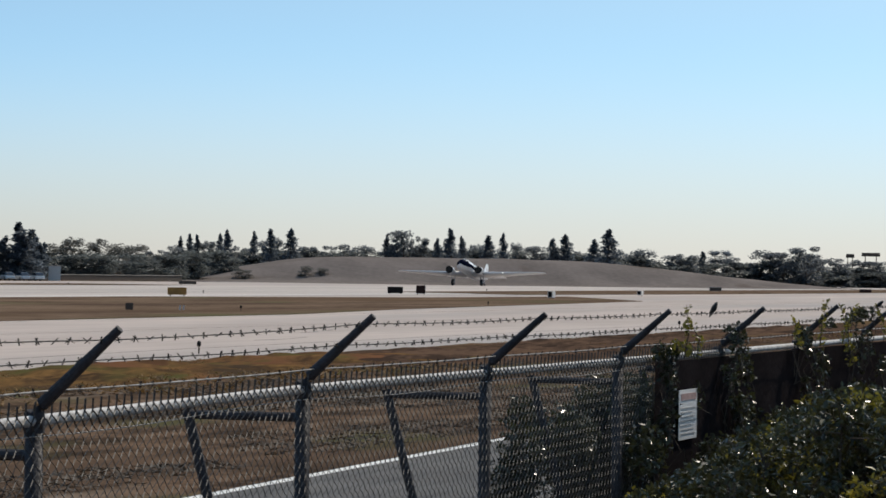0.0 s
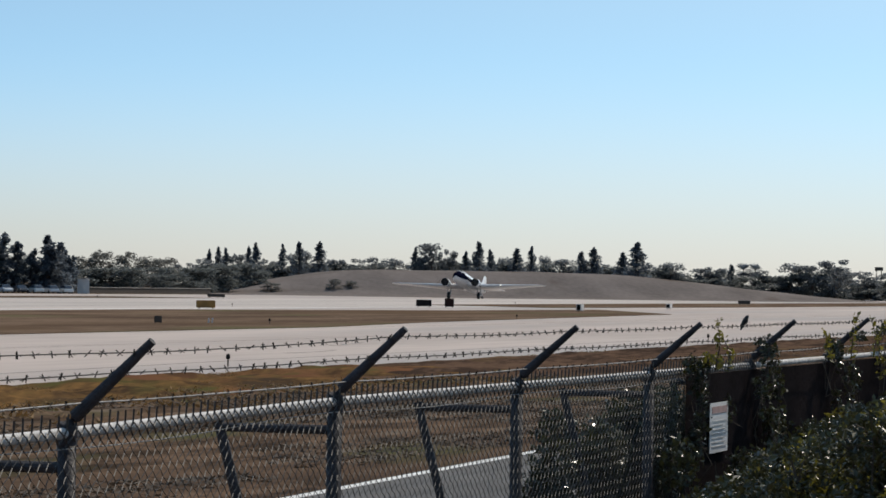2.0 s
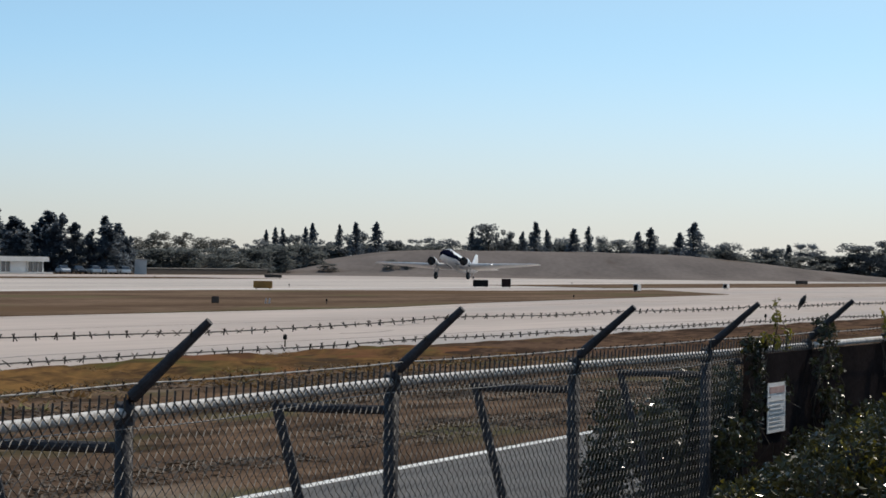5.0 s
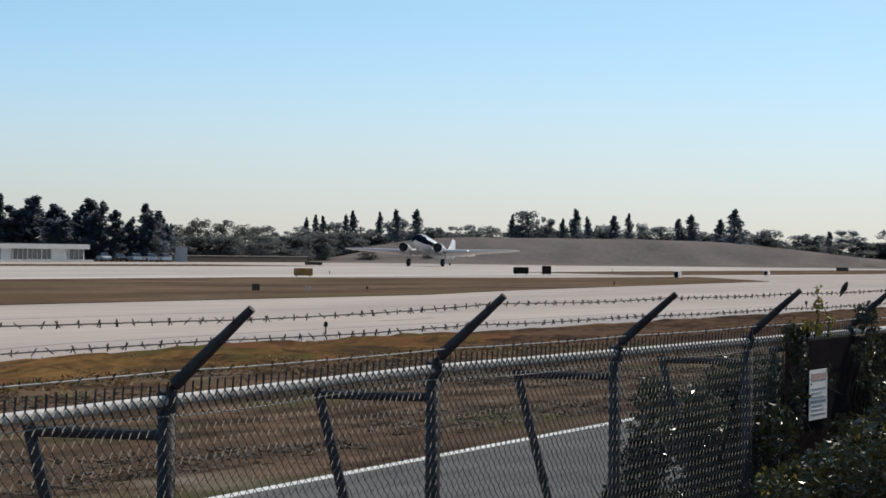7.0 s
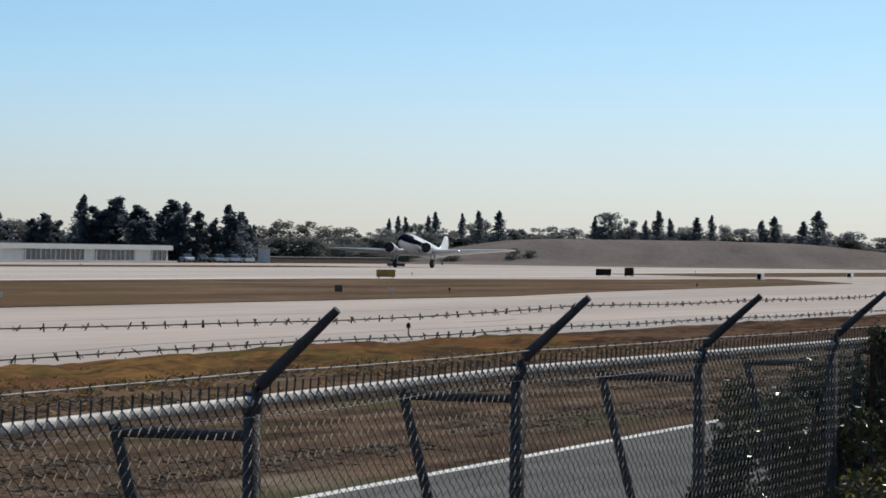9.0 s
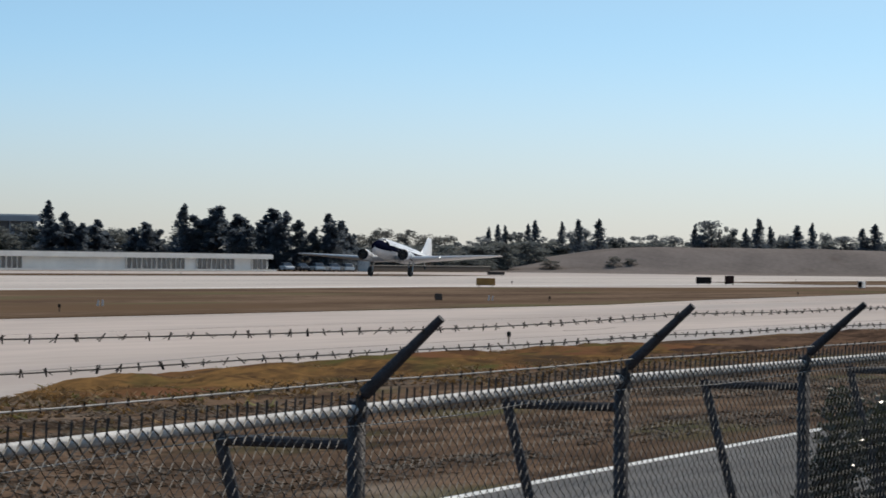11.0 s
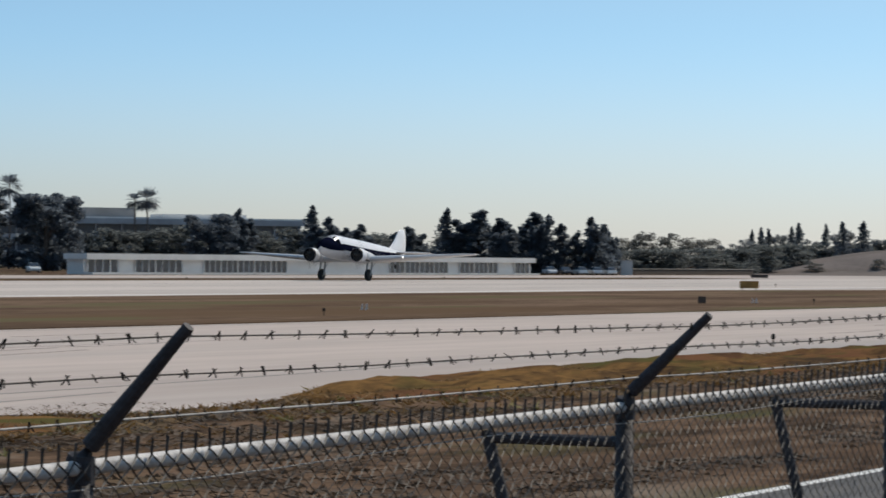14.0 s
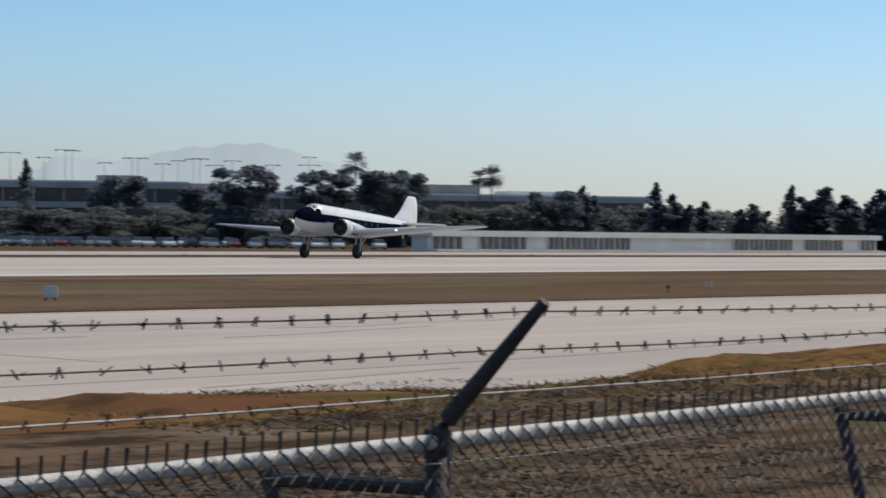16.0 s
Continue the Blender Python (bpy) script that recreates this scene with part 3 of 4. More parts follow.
    # fin, rudder, fillet
    fin = [(4.1, 14.6, 4.9, 0.30), (4.55, 15.8, 3.72, 0.28), (5.2, 16.6, 2.95, 0.22), (6.1, 17.35, 2.15, 0.16), (6.6, 17.75, 1.65, 0.1), (6.8, 18.1, 1.1, 0.03)]
    part("fin", loft(bmesh.new(), [[Vector((p.z - z, p.y, z)) for p in wing_ring(0, s, c, z, w)] for z, s, c, w in fin]), M_AIR_WHITE, root, "tall white tail fin", True)
    rud = [(4.15, 19.45, 0.22, 0.02), (4.6, 19.5, 0.22, 0.02), (5.4, 19.52, 0.2, 0.02), (6.1, 19.48, 0.16, 0.015), (6.5, 19.38, 0.08, 0.01)]
    part("rudder", loft(bmesh.new(), [[Vector((p.z - z, p.y, z)) for p in wing_ring(0, s, c, z, w)] for z, s, c, w in rud]), M_AIR_WHITE, root, "white rudder", True)
    tail = part("tail_wheel", loft(bmesh.new(), [[Vector((dx, 11.9 + r * math.cos(a), 2.62 + r * math.sin(a))) for a in (2 * math.pi * k / 16 for k in range(16))] for dx, r in ((-0.08, 0.12), (-0.09, 0.2), (-0.04, 0.25), (0.04, 0.25), (0.09, 0.2), (0.08, 0.12))]), M_BLACK, root, "small black tail wheel", True)
    part("tail_strut", tubed([(0, 11.6, 3.5), (0, 11.9, 2.62)], 0.06), M_AIR_SILVER, tail)
    part("aerial", tubed([(0, 3.0 - GEAR, 4.55), (0, 3.2 - GEAR, 5.15)], [0.04, 0.015], 6), M_ENGINE, root)
    return root


def propeller_mesh():
    bm = bmesh.new()
    tube(bm, [(0, -0.12, 0), (0, 0.0, 0), (0, 0.18, 0)], [0.05, 0.13, 0.14], 12)
    for k in range(3):
        a = 2 * math.pi * k / 3
        rings = []
        for r, w, th, tw in ((0.1, 0.05, 0.04, 60), (0.4, 0.06, 0.03, 50), (0.9, 0.07, 0.02, 38), (1.4, 0.06, 0.012, 28), (1.7, 0.03, 0.008, 24)):
            c, s = math.cos(radians(tw)), math.sin(radians(tw))
            ring = []
            for u, v in ((-1, 0), (0, 1), (1, 0), (0, -1)):
                tx, ty = u * w * c - v * th * s, u * w * s + v * th * c
                ring.append(Vector((r * math.cos(a) - tx * math.sin(a), ty, r * math.sin(a) + tx * math.cos(a))))
            rings.append(ring)
        loft(bm, rings)
    return bm


PROPS = []
PLANE = airliner()


# ---- fence ----
FX, RAIL_Z, BAY = -4.86, 1.775, 3.0
POSTS = [4.64, 7.64] + [11.30 + BAY * k for k in range(17)]


ARM_RISE = {2: -0.008, 3: 0.014}      # arm tips moved down or up to fit the camera's view


def rail_at(y):
    """Height of the top rail, which dips a little towards the camera."""
    return float(np.interp(y, POSTS[:4], (RAIL_Z - 0.09, RAIL_Z - 0.06, RAIL_Z - 0.028, RAIL_Z)))


def fence():
    root = tagged(new("chain_link_fence"), "galvanised chain-link security fence topped with barbed wire on leaning arms", "fence", kind="structure")
    y0, y1 = POSTS[0] - 2, POSTS[-1]
    for k, y in enumerate(POSTS):
        top = rail_at(y)
        post = part("post", tubed([(FX, y, -0.05), (FX, y, top + 0.03)], 0.034, 14), M_STEEL, root, "steel post, coloured dark for its backlit side", True)
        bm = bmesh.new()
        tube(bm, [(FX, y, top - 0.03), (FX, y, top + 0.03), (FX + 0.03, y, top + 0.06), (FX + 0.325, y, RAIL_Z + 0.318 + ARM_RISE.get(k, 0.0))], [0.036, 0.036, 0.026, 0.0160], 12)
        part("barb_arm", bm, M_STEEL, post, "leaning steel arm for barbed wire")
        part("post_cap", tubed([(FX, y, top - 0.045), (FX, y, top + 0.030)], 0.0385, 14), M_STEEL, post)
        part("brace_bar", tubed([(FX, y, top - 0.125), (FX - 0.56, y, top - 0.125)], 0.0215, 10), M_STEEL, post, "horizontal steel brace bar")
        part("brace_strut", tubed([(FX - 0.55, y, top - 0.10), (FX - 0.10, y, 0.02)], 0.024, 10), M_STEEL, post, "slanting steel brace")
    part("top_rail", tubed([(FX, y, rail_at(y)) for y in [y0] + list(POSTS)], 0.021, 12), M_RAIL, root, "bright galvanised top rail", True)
    part("tension_cable", tubed([(FX + 0.03, y, rail_at(y) - 0.040 - 0.022 * (0.5 + 0.5 * math.sin(y * 1.7))) for y in np.arange(y0, POSTS[-1], 0.5)], 0.0027, 5), M_PALE_WIRE, root, "pale galvanised tension wire")
    # chain-link: each wire zigzags from the ground to above the rail
    rng = np.random.default_rng(5)
    verts, faces = [], []

    def strand(points, r, top=0.0):
        base = len(verts)
        thin = r
        for i, p in enumerate(points):
            r = top if top and i < 4 else thin
            for a in (0.5, 2.6, 4.7):
                verts.append((p[0] + r * math.cos(a), p[1] + r * math.sin(a), p[2]))
        for i in range(len(points) - 1):
            for k in range(3):
                a, b = base + 3 * i + k, base + 3 * i + (k + 1) % 3
                faces.append((a, b, b + 3, a + 3))

    pitch, step = 0.039, 0.028
    y = 5.0
    n = 0
    while y < 23.4:
        rows = int((RAIL_Z - 0.65) / step) if y > 9 else int((RAIL_Z - 0.9) / step)
        off = 0.004 if n % 2 else -0.004
        pts = []
        for i in range(rows + 1):
            side = 0.5 if (i + n) % 2 else -0.5
            pts.append((FX + 0.036 + (0.003 if i % 2 else -0.003), y + side * pitch * 1.02, rail_at(y) + 0.02 - i * step))
        tip = rng.normal(0, 0.006, 2)
        top_y = y - (0.5 if n % 2 == 0 else -0.5) * pitch
        pts = [(FX + 0.036, top_y + 0.5 * tip[0], rail_at(y) + 0.068 + 0.8 * tip[1])] + pts
        strand(pts, 0.0021, 0.0044)
        y += pitch
        n += 1
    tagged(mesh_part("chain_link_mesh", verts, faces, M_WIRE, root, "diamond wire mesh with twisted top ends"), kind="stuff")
    # barbed wire, sagging a little between the arms
    for f, m, r, ys, zs in ((0.83, M_BARB, 0.0024, (7.6, 9.4, 11.3, 14.3, 30), (2.066, 2.060, 2.043, 2.068, 2.072)),
                            (0.50, M_BARB, 0.0024, (7.6, 9.8, 11.3, 14.3, 30), (1.960, 1.966, 1.966, 1.975, 1.975)),
                            (0.13, M_PALE_WIRE, 0.0034, (7.6, 9.9, 11.3, 14.3, 30), (1.840, 1.852, 1.857, 1.867, 1.870))):
        x = FX + 0.02 + 0.29 * f
        pts = []
        for a, b in zip(POSTS, POSTS[1:]):
            for k in range(8):
                u = k / 8
                yw = a + (b - a) * u
                pts.append((x, yw, float(np.interp(yw, ys, zs)) - 0.006 * 4 * u * (1 - u) + 0.003 * noise.noise((yw * 0.8, f * 9, 0))))
        wire = part("barbed_wire", tubed(pts, r, 5), m, root, "thin barbed wire strand")
        verts, faces = [], []
        py = np.array([p[1] for p in pts])
        pz = np.array([p[2] for p in pts])
        for yb in np.arange(POSTS[0], POSTS[-1] - 0.1, 0.148):
            yb = yb + rng.normal(0, 0.008)
            zb = float(np.interp(yb, py, pz))
            strand([(x, yb - 0.012, zb), (x, yb + 0.012, zb)], 0.0078)
            turn = rng.random() * 3.14
            for o in (-0.009, -0.003, 0.008):
                a = turn + (1.4 if o > 0 else 0 if o < -0.005 else 0.7) + rng.normal(0, 0.2)
                dx, dz = 0.0135 * math.cos(a), 0.0135 * math.sin(a)
                lean = rng.normal(0, 0.009)
                strand([(x - dx, yb + o - lean, zb - dz), (x + dx, yb + o + lean, zb + dz)], 0.0031)
        tagged(mesh_part("barbs", verts, faces, M_BARB, wire), kind="stuff")
    # privacy screen over the overgrown bays
    bm = bmesh.new()
    rows = []
    for i in range(90):
        y = 21.1 + i * 0.28
        rows.append([bm.verts.new((FX + 0.048 + 0.004 * math.sin(y * 2.1) + 0.002 * math.sin(y * 7 + z * 3), y, z)) for z in (0.05, 0.5, 0.9, 1.3, 1.6, RAIL_Z - 0.025)])
    for a, b in zip(rows, rows[1:]):
        for k in range(5):
            bm.faces.new((a[k], b[k], b[k + 1], a[k + 1]))
    bmesh.ops.solidify(bm, geom=bm.faces[:], thickness=0.003)
    part("privacy_screen", bm, M_SCREEN, root, "dark brown fabric screen tied to the fence")
    return root


fence()


def warning_sign():
    root = tagged(new("fence_sign"), "small faded white notice with red heading hung on the fence", "sign")
    x = FX + 0.068
    part("plate", boxed((x - 0.004, 21.75, 1.225), (x + 0.002, 22.30, 1.555), 0.001), M_SIGN_WHITE, root, "white sheet metal plate")
    part("heading_bar", boxed((x + 0.002, 21.80, 1.485), (x + 0.005, 22.26, 1.53)), M_TEXT_RED, root, "faded red heading bar")
    for k in range(7):
        part("text_bar", boxed((x + 0.002, 21.80, 1.26 + k * 0.028), (x + 0.005, 22.24 - 0.05 * (k % 3), 1.268 + k * 0.028)), M_TEXT, root)


warning_sign()


# ---- plants at the fence ----
def bush(name, label, blobs, per_blob, seed, leaf=(0.06, 0.03), yellow=0.2, category="bush"):
    """Leaves in clumps round branching twigs."""
    rng = np.random.default_rng(seed)
    root = tagged(new(name), label, category)
    bm = bmesh.new()
    base = np.array([b[0] for b in blobs])
    foot = base.mean(0)
    foot[2] = 0.0
    for c, s in blobs:
        c = Vector(c)
        f = Vector((c.x * 0.7 + foot[0] * 0.3, c.y * 0.7 + foot[1] * 0.3, 0.0)) if category == "bush" else c - Vector((0.04, 0.0, min(0.35, c.z)))
        tube(bm, [f, (f + c) / 2 + Vector(rng.normal(0, 0.05, 3)), c], [0.014 if category == "bush" else 0.004, 0.01 if category == "bush" else 0.003, 0.003], 5)
        for _ in range(6):
            e = c + Vector(rng.normal(0, 1, 3) * np.array(s) * 0.6)
            tube(bm, [c - Vector((0, 0, s[2] * 0.4)), (c + e) / 2, e], [0.006, 0.004, 0.002], 4)
    tagged(part("branchwork", bm, M_TWIG, root), kind="stuff")
    green, backlit = [], []
    for c, s in blobs:
        (backlit if rng.random() < yellow else green).append((c, s))
    for nm, sel, m, lb in (("leaves", green, M_LEAF, "small dark glossy green leaves"), ("young_leaves", backlit, M_LEAF_YELLOW, "yellow-green leaves, coloured as if lit from behind")):
        if sel:
            v, f = leaf_cloud(rng, [c for c, s in sel], [s for c, s in sel], per_blob, *leaf)
            tagged(mesh_part(nm, v.tolist(), f.tolist(), m, root, lb), kind="stuff")
    return root


def hedge():
    rng = np.random.default_rng(21)
    for k in range(9):
        y0 = 16.0 + k * 1.1
        blobs = []
        for _ in range(34):
            y = y0 + rng.uniform(-0.6, 0.6)
            q = rng.uniform(0.135, 0.235)
            x = max(-q * y, -4.55)
            drop = float(np.interp(-x / y, (0.14, 0.157, 0.175, 0.195, 0.22, 0.25), (0.026, 0.028, 0.031, 0.041, 0.058, 0.068)))
            z = 2.3 - drop * y - 0.20 - 0.7 * rng.random() ** 2
            if z > 0.2:
                blobs.append(((x, y, z + rng.normal(0, 0.05)), (0.17, 0.17, 0.16)))
        bush("hedge_bush", "dense glossy green hedge bush growing against the fence", blobs, 240, 30 + k, leaf=(0.043, 0.023), yellow=0.26)


hedge()


def vine(y, z1, spread, seed, above, n):
    rng = np.random.default_rng(seed)
    blobs = [((FX + 0.12 + 0.05 * rng.random(), y + rng.normal(0, spread), 0.7 + (z1 - 0.7) * rng.random()), (0.05, 0.13, 0.10)) for _ in range(n)]
    blobs += [((FX + 0.1 + rng.normal(0, 0.05), y + rng.normal(0, spread), z1 + above * rng.random()), (0.05, 0.09, 0.06)) for _ in range(n // 4)]
    bush("climbing_vine", "dark climbing vine with small glossy leaves covering the fence", blobs, 36, seed, (0.042, 0.026), 0.04, "vine")


for args in ((21.05, 1.80, 0.08, 61, 0.08, 14), (23.5, 1.84, 0.24, 62, 0.10, 20), (26.3, 1.84, 0.4, 63, 0.10, 22), (28.6, 1.84, 0.5, 64, 0.2, 26), (31.5, 1.85, 0.9, 65, 0.2, 30)):
    vine(*args)


def dark_bush():
    rng = np.random.default_rng(77)
    blobs = []
    while len(blobs) < 95:
        y, z = rng.uniform(19.5, 23.2), 0.2 + 1.35 * rng.random()
        if z < np.interp(y, (19.5, 19.9, 20.6, 21.7, 23.2), (0.75, 1.15, 1.42, 1.55, 1.60)):
            blobs.append(((FX - 0.45 + rng.normal(0, 0.16), y, z), (0.17, 0.2, 0.17)))
    bush("dark_bush", "dark shaded bush behind the wire mesh", blobs, 420, 78, leaf=(0.046, 0.024), yellow=0.08)


dark_bush()


def sprig(x, y, z0, h, seed):
    rng = np.random.default_rng(seed)
    root = tagged(new("plant_shoot"), "thin leafy shoot rising above the fence rail", "plant shoot")
    bm = bmesh.new()
    p = [Vector((x, y, z0)), Vector((x + rng.normal(0, 0.02), y + rng.normal(0, 0.06), z0 + h * 0.5)), Vector((x + rng.normal(0, 0.03), y + rng.normal(0, 0.12), z0 + h))]
    tube(bm, p, [0.006, 0.004, 0.002], 5)
    part("stem", bm, M_TWIG, root)
    cs = [tuple(p[0].lerp(p[1], u) if u < 1 else p[1].lerp(p[2], u - 1)) for u in np.linspace(0.2, 2, 9)]
    v, f = leaf_cloud(rng, cs, [(0.03, 0.05, 0.03)] * 9, 3, 0.05, 0.024)
    mesh_part("leaves", v.tolist(), f.tolist(), M_LEAF_YELLOW, root, "pale green leaves")


for i, (x, y, h) in enumerate(((-4.62, 21.1, 0.34), (-4.6, 21.4, 0.24), (-4.6, 25.2, 0.22), (-4.62, 26.0, 0.34), (-4.6, 26.9, 0.3), (-4.6, 27.2, 0.3), (-4.6, 29.0, 0.3))):
    sprig(x, y, 1.78, h, 90 + i)


def bird(x, y, z, turn, lean):
    root = tagged(new("bird"), "small black bird perched on the barbed wire", "bird")
    prof = [(-0.055, 0.012), (-0.04, 0.022), (-0.015, 0.034), (0.02, 0.034), (0.045, 0.026), (0.06, 0.022), (0.075, 0.02), (0.086, 0.008)]
    rings = [[Vector((u, r * math.cos(a), r * 1.05 * math.sin(a))) for a in (2 * math.pi * k / 12 for k in range(12))] for u, r in prof]
    part("body", loft(bmesh.new(), rings), M_FEATHER, root, "", True)
    part("beak", tubed([(0.084, 0, 0), (0.104, 0, -0.004)], [0.006, 0.001], 6), M_FEATHER, root)
    part("tail", boxed((-0.125, -0.014, -0.006), (-0.045, 0.014, 0.004), 0.002), M_FEATHER, root)
    for s in (1, -1):
        part("wing", boxed((-0.085, s * 0.026 - 0.005, -0.012), (0.035, s * 0.026 + 0.005, 0.02), 0.004), M_FEATHER, root)
        part("leg", tubed([(0.0, s * 0.012, -0.03), (0.015, s * 0.012, -0.06)], 0.0025, 5), M_FEATHER, root)
    root.matrix_world = pose(x, y, z, 0, -lean, turn) @ Matrix.Diagonal((0.52, 0.52, 0.52, 1))


bird(-4.61, 21.95, 2.095, -20, 60)
bird(-4.61, 28.8, 2.09, -25, 40)


# ---- airfield signs and lights ----
def sign_box(x, y, w, h, d, face, side, label, name="airfield_sign", turn=0.0, clear=0.12):
    root = tagged(new(name), label, "airfield sign", "signs on the airfield")
    part("cabinet", boxed((-w / 2, -d / 2, clear), (w / 2, d / 2, clear + h), 0.03), side, root, "sheet metal sign cabinet")
    part("face", boxed((-w / 2 + 0.05, -d / 2 - 0.012, clear + 0.05), (w / 2 - 0.05, -d / 2 - 0.002, clear + h - 0.05)), face, root)
    for k in (-0.36, 0.36):
        part("leg", tubed([(k * w, 0, 0), (k * w, 0, clear + 0.02)], 0.04, 8), M_SIGN_GREY, root)
    root.matrix_world = pose(x, y, 0.03, 0, 0, turn)
    return root


sign_box(-103.0, 269.5, 1.6, 0.62, 0.35, M_SIGN_OCHRE, M_SIGN_OCHRE, "low ochre airfield sign box seen from behind", turn=18)
sign_box(-105.1, 338.7, 1.6, 0.68, 0.3, M_SIGN_BLACK, M_SIGN_BLACK, "wide black airfield sign on dry grass", turn=14)
sign_box(-102.4, 339.0, 0.95, 0.85, 0.4, M_SIGN_RED, M_SIGN_BLACK, "tall dark airfield sign with a red face", turn=14)
# black front for shade, white cabinet for the sunlit flank: light put into colour
sign_box(-81.0, 311.0, 0.45, 0.62, 1.6, M_SIGN_BLACK, M_SIGN_WHITE, "airfield sign, shaded front coloured black and sunlit flank white", turn=4)
sign_box(-87.5, 376.0, 0.5, 0.5, 1.6, M_SIGN_BLACK, M_SIGN_WHITE, "small dark and white airfield sign", turn=4)
sign_box(-109.0, 520.0, 1.9, 0.6, 0.35, M_SIGN_GREY, M_TAN, "low tan airfield sign beside the runway", turn=14)
sign_box(-92.0, 560.0, 2.0, 0.5, 0.35, M_SIGN_RED, M_SIGN_RED, "low reddish airfield sign far down the taxiway", turn=12)
sign_box(-178.0, 470.0, 2.6, 0.45, 0.4, M_SIGN_GREY, M_SIGN_GREY, "low grey airfield sign beyond the runway", turn=18)
sign_box(-68.5, 172.0, 0.42, 0.36, 0.25, M_SIGN_GREY, M_SIGN_GREY, "small grey marker box in dry grass", "marker_box", 20, 0.05)
sign_box(-66.6, 83.7, 0.42, 0.40, 0.12, M_SIGN_WHITE, M_SIGN_WHITE, "small white square marker sign in the grass", "marker_box", 34, 0.1)


def edge_light(x, y, label="small taxiway edge light on a short stake"):
    root = tagged(new("edge_light"), label, "edge light", "edge lights along the taxiway")
    part("stake", tubed([(0, 0, 0), (0, 0, 0.2)], 0.022, 8), M_SIGN_GREY, root)
    part("lens", tubed([(0, 0, 0.2), (0, 0, 0.24), (0, 0, 0.32), (0, 0, 0.35)], [0.045, 0.06, 0.05, 0.02], 10), M_SIGN_BLACK, root, "dark glass lens")
    root.location = (x, y, 0.02)


for x, y in ((-32.4, 86.5), (-32.2, 146), (-62, 60), (-63, 118), (-63.5, 176), (-64.5, 230)):
    edge_light(x, y)
for x, y in ((-176, 300), (-176, 360), (-176, 420), (-112, 300), (-118, 420), (-176, 240)):
    edge_light(x, y, "small runway edge light on a short stake")


def marker_cone(x, y):
    root = tagged(new("marker_post"), "pair of small white marker stakes in the grass", "marker post")
    for dx in (-0.1, 0.12):
        part("stake", tubed([(dx, 0, 0), (dx + 0.03, 0, 0.28)], [0.05, 0.03], 8), M_SIGN_WHITE, root)
    root.location = (x, y, 0.05)


marker_cone(-67.0, 176.0)
marker_cone(-69.0, 133.0)


# ---- buildings ----
def low_building():
    root = tagged(new("low_hangar_building"), "long low white building with banks of glazed doors beside the apron", "building")
    a, b = Vector((-238.0, 379.0)), Vector((-234.1, 511.4))
    length, h = (b - a).length, 2.75
    m = pose(a.x, a.y, 0, 0, 0, math.degrees(math.atan2(b.y - a.y, b.x - a.x)))

    def add(name, lo, hi, material, parent=None, label=""):
        return part(name, boxed(lo, hi), material, parent or root, label)

    # local x along the front, -y out towards the runway
    add("wall", (0, 0, 0), (length, 2.6, h - 0.75), M_WHITE)
    add("parapet", (-0.4, -0.8, h - 0.75), (length + 0.4, 2.9, h), M_WHITE, None, "deep white roof fascia")
    add("roof", (-0.2, -0.6, h), (length + 0.2, 2.8, h + 0.08), M_ROOF)
    add("kerb", (-0.3, -1.6, 0), (length + 0.3, -0.02, 0.28), M_WHITE, None, "low white kerb")
    spans = ((0.005, 0.060), (0.092, 0.181), (0.224, 0.396), (0.631, 0.776), (0.806, 0.906), (0.954, 0.995))
    for u0, u1 in spans:
        x0, x1 = u0 * length, u1 * length
        win = add("window", (x0, -0.10, 0.32), (x1, -0.01, h - 0.78), M_DARKGLASS, None, "bank of dark glazed doors")
        n = max(3, int((x1 - x0) / 1.5))
        for k in range(n + 1):
            x = x0 + (x1 - x0) * k / n
            add("mullion", (x - 0.14, -0.18, 0.32), (x + 0.14, -0.101, h - 0.78), M_FRAME if k % 3 else M_WHITE, win)
    root.matrix_world = m


low_building()


def shed(x, y, w, d, h, turn):
    root = tagged(new("utility_shed"), "small pale utility shed with flat roof", "shed")
    part("wall", boxed((-w / 2, -d / 2, 0), (w / 2, d / 2, h)), M_WHITE, root)
    part("roof", boxed((-w / 2 - 0.1, -d / 2 - 0.1, h), (w / 2 + 0.1, d / 2 + 0.1, h + 0.12)), M_ROOF, root)
    part("door", boxed((-0.4, -d / 2 - 0.03, 0.05), (0.5, -d / 2 - 0.005, 2.05)), M_WHITE, root)
    root.matrix_world = pose(x, y, 0, 0, 0, turn)


shed(-234, 552, 2.1, 2.4, 2.6, 23)


def far_wall():
    root = tagged(new("boundary_wall"), "low dark boundary wall beyond the apron", "wall", kind="structure")
    part("panel", boxed((-241, 560, 0), (-240.6, 632, 1.0)), M_SIGN_GREY, root)
    part("coping", boxed((-241.1, 560, 1.0), (-240.5, 632, 1.12)), M_TAN, root)


far_wall()


def far_hangar():
    root = tagged(new("far_hangar"), "low blue-grey hangar at the end of the airfield", "hangar")
    part("wall", boxed((0, 0, 0), (34, 16, 4.2)), M_HANGAR, root)
    part("roof", boxed((-0.3, -0.3, 4.2), (34.3, 16.3, 4.6)), M_ROOF, root)
    for k in range(3):
        part("door", boxed((3 + k * 10, -0.12, 0.05), (11 + k * 10, -0.01, 3.5)), M_DARKGLASS, root, "dark sliding door")
    root.matrix_world = pose(-157.0, 925, 0, 0, 0, 14)


